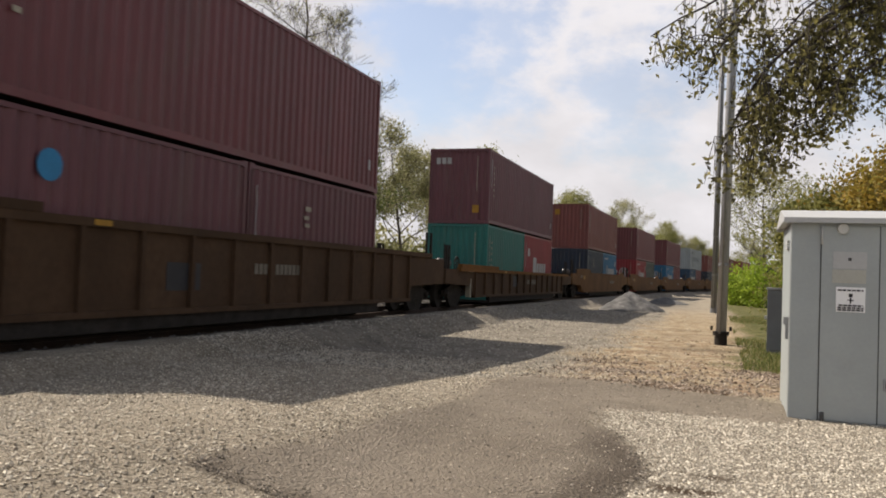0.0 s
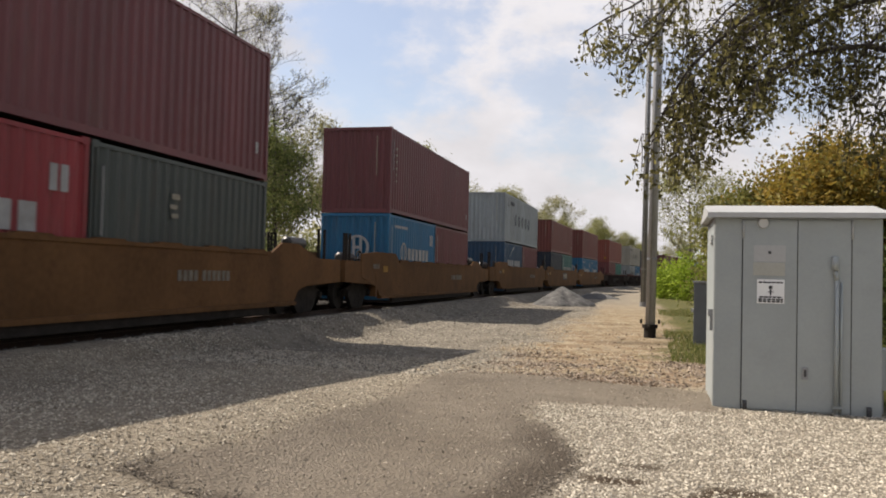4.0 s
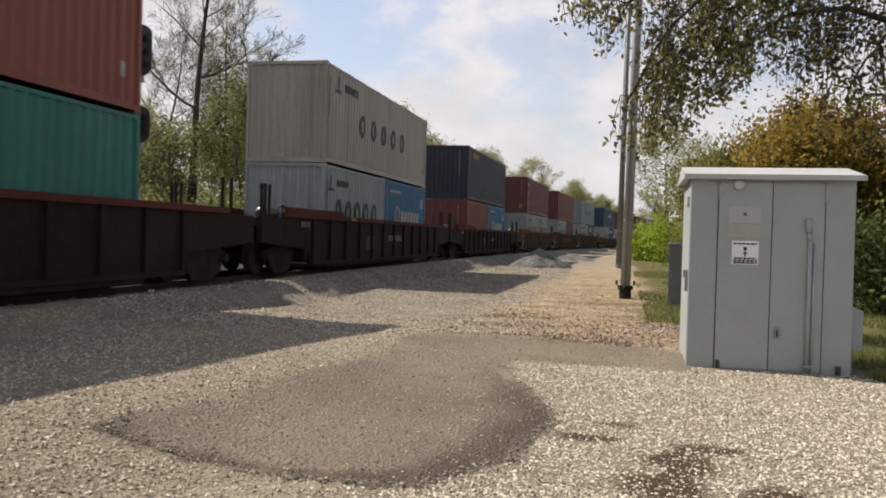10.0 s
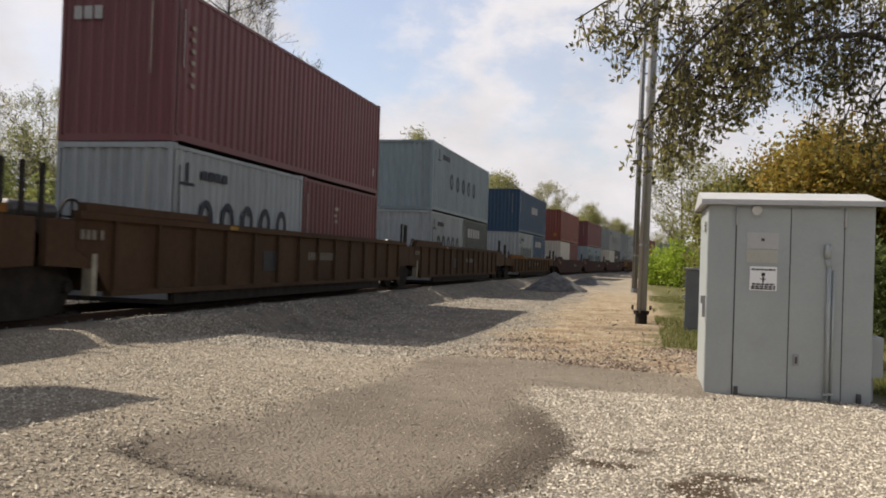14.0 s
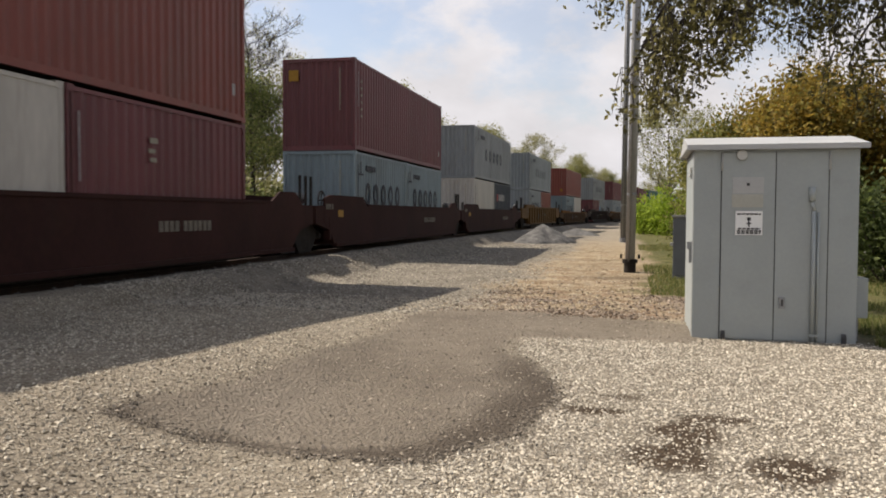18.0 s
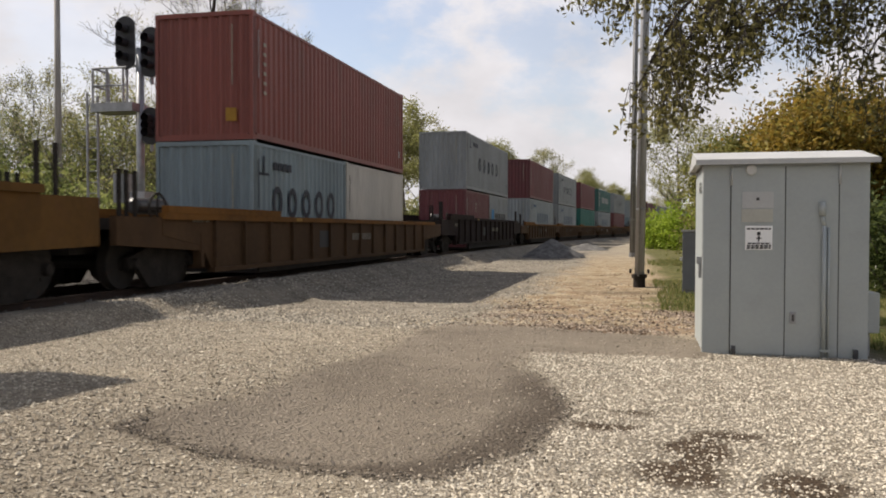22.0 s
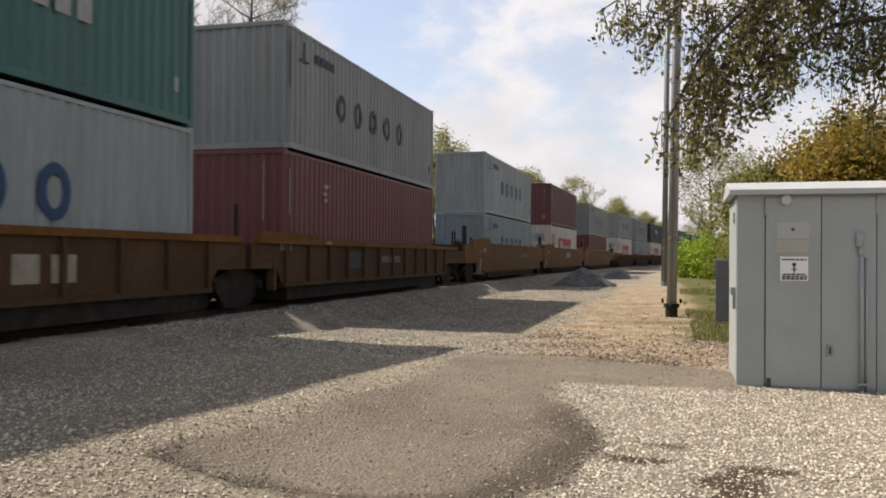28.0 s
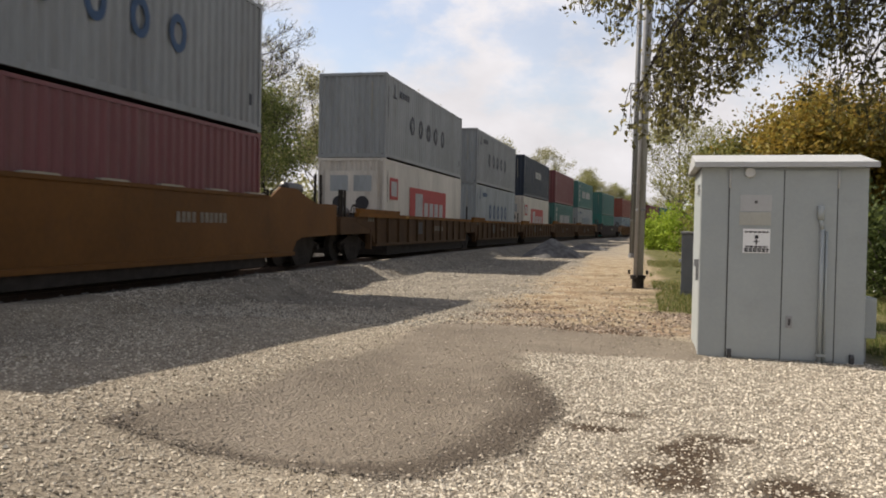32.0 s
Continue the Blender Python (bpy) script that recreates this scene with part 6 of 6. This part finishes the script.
for i, (x, y) in enumerate(((-16.6, 9.0), (-17.2, 12.0), (-16.4, 15.0), (-17.4, 18.0), (-16.8, 21.0), (-20.6, 17.0), (-21.0, 21.5), (-20.5, 12.5), (-18.4, 24.5), (-21.5, 27.0), (-24.5, 25.5), (-20.0, 30.5), (-24.0, 31.0), (-27.5, 30.0), (-22.5, 36.5), (-27.0, 36.0), (-31.0, 34.0), (-20.0, 39.0))):
    copy_thing(under if i % 3 else under2, pose(x, y, float(height(x, y)) - 0.05, 0, 0, 67 * i))


def far_woods(name, label, boxes, count, size, seed, leaf):
    """A distant belt of woodland: many leaf clumps of uneven height in one mesh. boxes: x, y from and to, height."""
    rs = np.random.RandomState(seed)
    pts = []
    per = count // len(boxes)
    for x0, x1, y0, y1, h in boxes:
        y = y0 + (y1 - y0) * rs.uniform(0, 1, per) ** 1.4
        x = rs.uniform(x0, x1, per) + (bend(y) if y0 < 900 else 0.0)
        top = h * (0.62 + 0.22 * waves(x, y, 0.35, seed + 3) + 0.16 * waves(x, y, 1.1, seed + 4))
        z = height(x, y) + np.clip(top, 0.6, None) * rs.uniform(0, 1, per) ** 0.8
        pts.append(np.stack([x, y, z], -1))
    pts = np.concatenate(pts)
    me = leaves_mesh(name, pts, len(pts) * 2, 0.25, size, rs, material=leaf)
    return tagged(new(name, me), label, "woodland", kind="stuff")


far_woods("far_woods", "belt of pale spring woodland far behind the track", [(-52, -34, 25, 120, 6.5), (-48, -30, 60, 300, 8.5), (-40, -24, 150, 900, 10)], 42000, 0.42, 91, LEAF_PALE)
far_woods("far_woods", "green undergrowth below the woodland behind the track", [(-50, -30, 20, 110, 4.6), (-40, -24, 50, 260, 4.2)], 30000, 0.36, 92, LEAF_MOSS)
far_woods("far_woods", "distant greenish trees beyond the dirt strip", [(9, 26, 85, 300, 8), (6, 30, 200, 900, 10), (-30, 30, 950, 1100, 16)], 26000, 0.5, 93, LEAF_PALE)
far_woods("far_woods", "shaded trees behind the lawn", [(9, 26, 30, 70, 6.5)], 12000, 0.3, 94, LEAF_OLIVE)

# right-hand side: bush, trees behind the cabinet, overhanging boughs
shrub("bush", 3.3, 62.0, 4.6, 3.6, 41, LEAF_BUSH, 9000, 0.17, "bright green rounded bush beside the dirt strip")
shrub("bush", 1.5, 66.0, 3.2, 3.0, 42, LEAF_BUSH, 4500, 0.16, "smaller bright green bush beside the dirt strip")
tree("tree", 3.0, 68.0, 9.6, 0.22, 43, LEAF_SPRING, 9000, 0.12, "half-bare spring tree with pale leaves behind the bush", crown_from=0.15, spread_m=0.25, lean=(0.1, 0), depth=4, split=2)
tree("tree", 5.8, 29.0, 5.0, 0.2, 44, LEAF_AMBER, 34000, 0.12, "dense tree with amber and olive leaves behind the cabinet", bark=DARKBARK, crown_from=0.2, spread_m=0.45, length=0.42, depth=3)
tree("tree", 3.7, 31.0, 4.0, 0.14, 47, LEAF_OLIVE, 15000, 0.11, "low olive-leaved tree behind the cabinet", bark=DARKBARK, crown_from=0.15, spread_m=0.35, length=0.44)
tree("tree", 10.4, 28.0, 5.6, 0.24, 45, LEAF_AMBER, 18000, 0.14, "tall olive-leaved tree behind the cabinet", bark=DARKBARK, crown_from=0.1, spread_m=0.5, length=0.4, depth=3)
# these two shrubs get their shade from the leaf colour
shrub("shrub", 8.6, 33.0, 5.0, 3.4, 48, LEAF_SHADED, 9000, 0.13, "dark shaded shrub below the amber trees", "shrub")
shrub("shrub", 6.6, 22.0, 4.0, 3.2, 46, LEAF_SHADED, 9000, 0.12, "dark shaded evergreen shrub beside the lawn", "shrub")


def overhanging_tree():
    """A large tree whose trunk stands outside the view; its long boughs arch over and droop beyond the cabinet."""
    rs0, rs = random.Random(77), np.random.RandomState(77)
    x0, y0 = 9.25, 17.5
    foot = float(height(x0, y0)) - 0.1
    t = tagged(empty("tree", x0, y0, foot), "large tree with drooping boughs of small olive leaves against the sky", "tree")
    part("trunk", Shape().tube((0, 0, 0), (-0.2, 0, 3.0), 0.42, 0.34, 14).tube((-0.2, 0, 3.0), (-0.3, 0.1, 7.5), 0.34, 0.22, 14).tube((-0.3, 0.1, 7.5), (0, 0, 11), 0.22, 0.08, 12), DARKBARK, t, smooth=True)
    limbs, pts = Shape(), []

    def hem(x):
        """The height below which no twig of the crown hangs."""
        return 3.1 + 1.35 * float(smooth(0.7, 2.4, x)) - 1.6 * float(smooth(2.35, 2.9, x)) + 2.2 * float(smooth(-0.35, -0.7, x))

    def curve(p0, p1, p2, p3, k):
        j = 1 - k
        return p0 * (j * j * j) + p1 * (3 * j * j * k) + p2 * (3 * j * k * k) + p3 * (k * k * k)

    # where each bough leaves the trunk, its two guides, its tip, its thickness, its share of twigs
    for p0, p1, p2, p3, r, n in (((8.95, 17.4, 4.2), (4.6, 15.6, 4.5), (3.2, 15.0, 7.0), (1.5, 14.8, 4.3), 0.10, 24),
                                 ((8.95, 17.4, 6.6), (5.0, 15.6, 8.6), (1.4, 15.0, 7.4), (-1.25, 14.9, 5.85), 0.08, 12),
                                 ((8.95, 17.4, 6.2), (5.0, 15.0, 7.8), (1.0, 14.7, 7.0), (-0.05, 14.7, 3.8), 0.09, 34),
                                 ((8.95, 17.4, 7.0), (5.0, 16.5, 8.8), (1.4, 16.4, 7.4), (0.35, 16.2, 3.7), 0.09, 34),
                                 ((8.95, 17.4, 6.0), (4.6, 15.5, 7.8), (1.2, 15.3, 6.8), (0.45, 15.4, 3.9), 0.08, 34),
                                 ((8.95, 17.4, 7.6), (5.0, 16.0, 9.2), (1.6, 15.2, 8.4), (-0.55, 15.2, 5.5), 0.08, 20),
                                 ((8.95, 17.4, 6.8), (4.8, 15.0, 8.4), (1.0, 14.6, 7.8), (-0.25, 14.5, 5.2), 0.08, 18),
                                 ((8.95, 17.4, 7.2), (5.0, 16.0, 8.8), (2.4, 15.8, 8.0), (0.7, 15.8, 5.7), 0.08, 18),
                                 ((8.95, 17.4, 5.6), (5.2, 16.0, 7.0), (2.2, 15.6, 7.2), (1.1, 15.6, 4.1), 0.08, 30),
                                 ((8.95, 17.4, 5.8), (6.0, 16.0, 7.0), (3.9, 15.6, 6.8), (2.9, 15.5, 4.5), 0.08, 14),
                                 ((8.95, 17.4, 5.0), (6.5, 15.8, 6.0), (4.2, 15.2, 6.2), (3.5, 15.0, 3.9), 0.08, 19),
                                 ((8.95, 17.4, 4.8), (7.0, 16.5, 5.8), (5.2, 16.0, 5.8), (4.5, 15.8, 3.6), 0.08, 18),
                                 ((8.95, 17.4, 7.4), (6.5, 18.5, 9.2), (4.2, 18.6, 8.2), (2.6, 18.4, 5.6), 0.08, 12),
                                 ((9.1, 17.6, 7.2), (11.0, 19.0, 9.0), (13.0, 19.5, 8.0), (13.8, 20.0, 6.0), 0.08, 10),
                                 ((9.1, 17.3, 6.4), (10.5, 15.0, 8.0), (12.0, 13.5, 7.5), (12.6, 12.5, 5.5), 0.08, 10)):
        base = Vector((x0, y0, foot))
        g = [Vector(q) - base for q in (p0, p1, p2, p3)]
        steps = [curve(*g, k / 18) + Vector((rs0.uniform(-0.05, 0.05), rs0.uniform(-0.05, 0.05), rs0.uniform(-0.05, 0.05))) * (k > 0) for k in range(19)]
        for k in range(18):
            limbs.tube(steps[k], steps[k + 1], r * (1 - 0.85 * k / 18), r * (1 - 0.85 * (k + 1) / 18), 7, caps=False)
        for i in range(n):
            k = 0.52 + 0.48 * (i + rs0.random()) / n
            q = curve(*g, k)
            # a side branch that spreads, then bends down, with twigs hanging from it
            out = Vector((rs0.uniform(-1, 0.8), rs0.uniform(-1, 1), rs0.uniform(-0.2, 0.5))).normalized() * rs0.uniform(0.4, 1.25)
            if q.x + out.x + x0 < -0.25 and q.z + foot < 5.3 or q.x + out.x + x0 < -1.3:
                out.x *= -0.6
            mid = q + out * 0.6
            tip = q + out + Vector((0, 0, -rs0.uniform(0.2, 0.7)))
            tip.z = max(tip.z, min(q.z, hem(tip.x + x0) - foot + 0.3))
            limbs.tube(q, mid, 0.011, 0.008, 5, caps=False).tube(mid, tip, 0.008, 0.005, 5, caps=False)
            for j in range(4):
                a = q.lerp(mid, rs0.random()) if j < 2 else mid.lerp(tip, rs0.random())
                end = a + Vector((rs0.uniform(-0.18, 0.18), rs0.uniform(-0.18, 0.18), -rs0.uniform(0.2, 1.15)))
                low = hem(end.x + x0) - foot + rs0.uniform(-0.12, 0.25)
                if a.z < low:
                    continue
                end.z = max(end.z, low)
                limbs.tube(a, end, 0.006, 0.004, 4, caps=False)
                pts += [tuple(a.lerp(end, f)) for f in (0.15, 0.35, 0.55, 0.75, 0.9, 1.0)]
    part("limb_structure", limbs, DARKBARK, t, smooth=True)
    part("crown", leaves_mesh("crown", pts, 12500, 0.09, 0.084, rs, material=LEAF_MIXED), LEAF_MIXED, t)
    return t


overhanging_tree()

# white fence rail behind the cabinet
fence = tagged(empty("fence", 4.2, 24.0, float(height(4.2, 24.0))), "low white rail fence on the lawn behind the cabinet", "fence")
for i in range(5):
    part("post", Shape().box(i * 2.0 - 0.05, i * 2.0 + 0.05, -0.05, 0.05, -0.1, 0.75), PLASTIC, fence)
for z in (0.35, 0.62):
    part("rail", Shape().box(-0.1, 8.1, -0.075, -0.052, z, z + 0.1), PLASTIC, fence)

# ---------------------------------------------------------------- loose stones and grass
scatter("gravel_stones", "pale crushed limestone gravel in front of the cabinet", STONE_LIGHT, 100000,
        ((-1.4, 5.0, 2.0, 10.0), lambda x, y: smooth(1.8, 3.4, y) * (1 - smooth(3.6, 5.0, x)) * off_patch(x, y) * (1 - 0.7 * stain(x, y)) * smooth(-1.5, -0.9, x + 0.1 * waves(x, y, 6, 31)) * (1 - smooth(9.0, 9.4, y)), 1.7), (0.005, 0.0165), 51)
scatter("gravel_stones", "tan loose gravel between the track and the packed patch", STONE_TAN, 52000,
        ((-7.5, 0.2, 2.0, 14.0), lambda x, y: smooth(1.8, 3.4, y) * off_patch(x, y) * np.where((x > -1.0) & (y > 4.6), 0.0, 1.0) * (0.45 + 0.55 * smooth(-0.4, 0.6, waves(x, y, 1.4, 32))), 1.6), (0.006, 0.018), 52)
scatter("rubble", "scattered pinkish rubble stones on the dirt strip", STONE_RUBBLE, 5200,
        ((-2.6, 1.0, 10.6, 18.0), lambda x, y: (0.12 + smooth(-0.1, 0.7, waves(x, y, 2.6, 16))) * smooth(10.6, 11.2, y) * (1 - 0.8 * smooth(13.5, 16, y)), 1.2), (0.009, 0.036), 53)
scatter("clods", "dark brown clods strewn over the dirt strip", STONE_BROWN, 1500,
        ((-2.4, 1.0, 10.8, 24.0), lambda x, y: 0.02 + smooth(0.3, 0.9, waves(x, y, 2.6, 16)) * (1 - 0.85 * smooth(14, 17, y)), 1.3), (0.010, 0.045), 56, lift=0.0)
scatter("dirt_crumbs", "crumbled golden soil on the dirt strip", STONE_DIRT, 4500,
        ((-3.2, 0.9, 11.5, 36.0), lambda x, y: 0.15 + 0.85 * smooth(-0.3, 0.6, waves(x, y, 1.7, 35)), 1.4), (0.008, 0.03), 59, lift=0.0)
scatter("strip_gravel", "loose grey and tan gravel on the ground beside the track", STONE_MIX, 24000,
        ((-8.0, 0.6, 11.0, 44.0), lambda x, y: (0.25 + 0.75 * smooth(-0.3, 0.6, waves(x, y, 0.9, 33))) * (0.04 + 0.96 * smooth(-1.6, -3.0, x)), 1.5), (0.010, 0.036), 57, lift=0.1)
scatter("ballast_stones", "grey ballast stones along the track", STONE_GREY, 15000,
        ((-11.6, -8.2, 4.0, 46.0), lambda x, y: 1.0 + 0 * x, 1.6), (0.02, 0.05), 54)
scatter("rim_grit", "dark coarse grit along the edge of the packed patch", STONE_RIM, 5000,
        ((-3.7, 0.2, 4.0, 9.2), lambda x, y: rim(x, y), 1.2), (0.005, 0.012), 58, lift=1.2)
scatter("patch_grit", "fine dark grit on the packed patch", STONE_DARK, 9000,
        ((-3.6, 0.8, 4.2, 11.5), lambda x, y: smooth(0.0, 0.2, inside(x, y, PATCH)) * 0.5 + smooth(0.3, 0.0, np.abs(inside(x, y, PATCH))) * 0.5, 1.3), (0.005, 0.015), 55, lift=1.6)


def grass_tufts(name, count, region, seed):
    rs = np.random.RandomState(seed)
    x0, x1, y0, y1 = region
    x, y = rs.uniform(x0, x1, count), y0 + (y1 - y0) * rs.uniform(0, 1, count) ** 1.5
    keep = waves(x, y, 1.2, seed + 1) > -0.35
    x, y = x[keep], y[keep]
    n = len(x)
    z = height(x, y)
    h = rs.uniform(0.04, 0.13, n)
    a = rs.uniform(0, np.pi, n)
    dx, dy, lx, ly = 0.012 * np.cos(a), 0.012 * np.sin(a), rs.normal(0, 0.03, n), rs.normal(0, 0.03, n)
    v = np.stack([np.stack([x - dx, y - dy, z], -1), np.stack([x + dx, y + dy, z], -1), np.stack([x + lx, y + ly, z + h], -1)], 1)
    me = bpy.data.meshes.new(name)
    me.from_pydata(v.reshape(-1, 3).tolist(), [], (3 * np.arange(n)[:, None] + np.array([0, 1, 2])).tolist())
    me.materials.append(GRASS)
    return tagged(new(name, me), "short patchy spring grass", "grass", kind="stuff")


grass_tufts("grass", 26000, (0.45, 6.0, 15.5, 42.0), 61)
grass_tufts("grass", 11000, (2.5, 6.0, 9.0, 16.0), 62)


# ---------------------------------------------------------------- what moves
def motions():
    """The whole train rolls out of the curve and past the camera at an even speed; its wheels turn."""
    half = 12.19 / 2

    def stand(u, t):
        """The pose of the stack that is u metres along at the start, its middle on the track."""
        x, y, turn = along(u + half - TRAIN_SPEED * t)
        return pose(x, y, 0, 0, 0, -math.degrees(turn)) @ pose(0, -half, 0)

    for ob, u in movers:
        at = ob.location.copy()
        local = pose(0, at.y - u, at.z)
        walk(ob, [(t, stand(u, t) @ local) for t in (range(0, 33, 2) if u > CURVE_FROM - 20 else range(0, 33, 8))])
    step = TRAIN_SPEED / FPS / WHEEL_R
    for key in ("front", "rear"):
        lead, *rest = wheelsets[key]
        at = lead.location.copy()
        walk(lead, [(i / FPS, pose(at.x, at.y, at.z, math.degrees(step * i) % 360)) for i in range(0, 32 * FPS + 1)])
        for ob in rest:
            ob.rotation_mode = "QUATERNION"
            ob.animation_data_create()
            ob.animation_data.action = lead.animation_data.action
            ob.animation_data.action_slot = lead.animation_data.action_slot


motions()
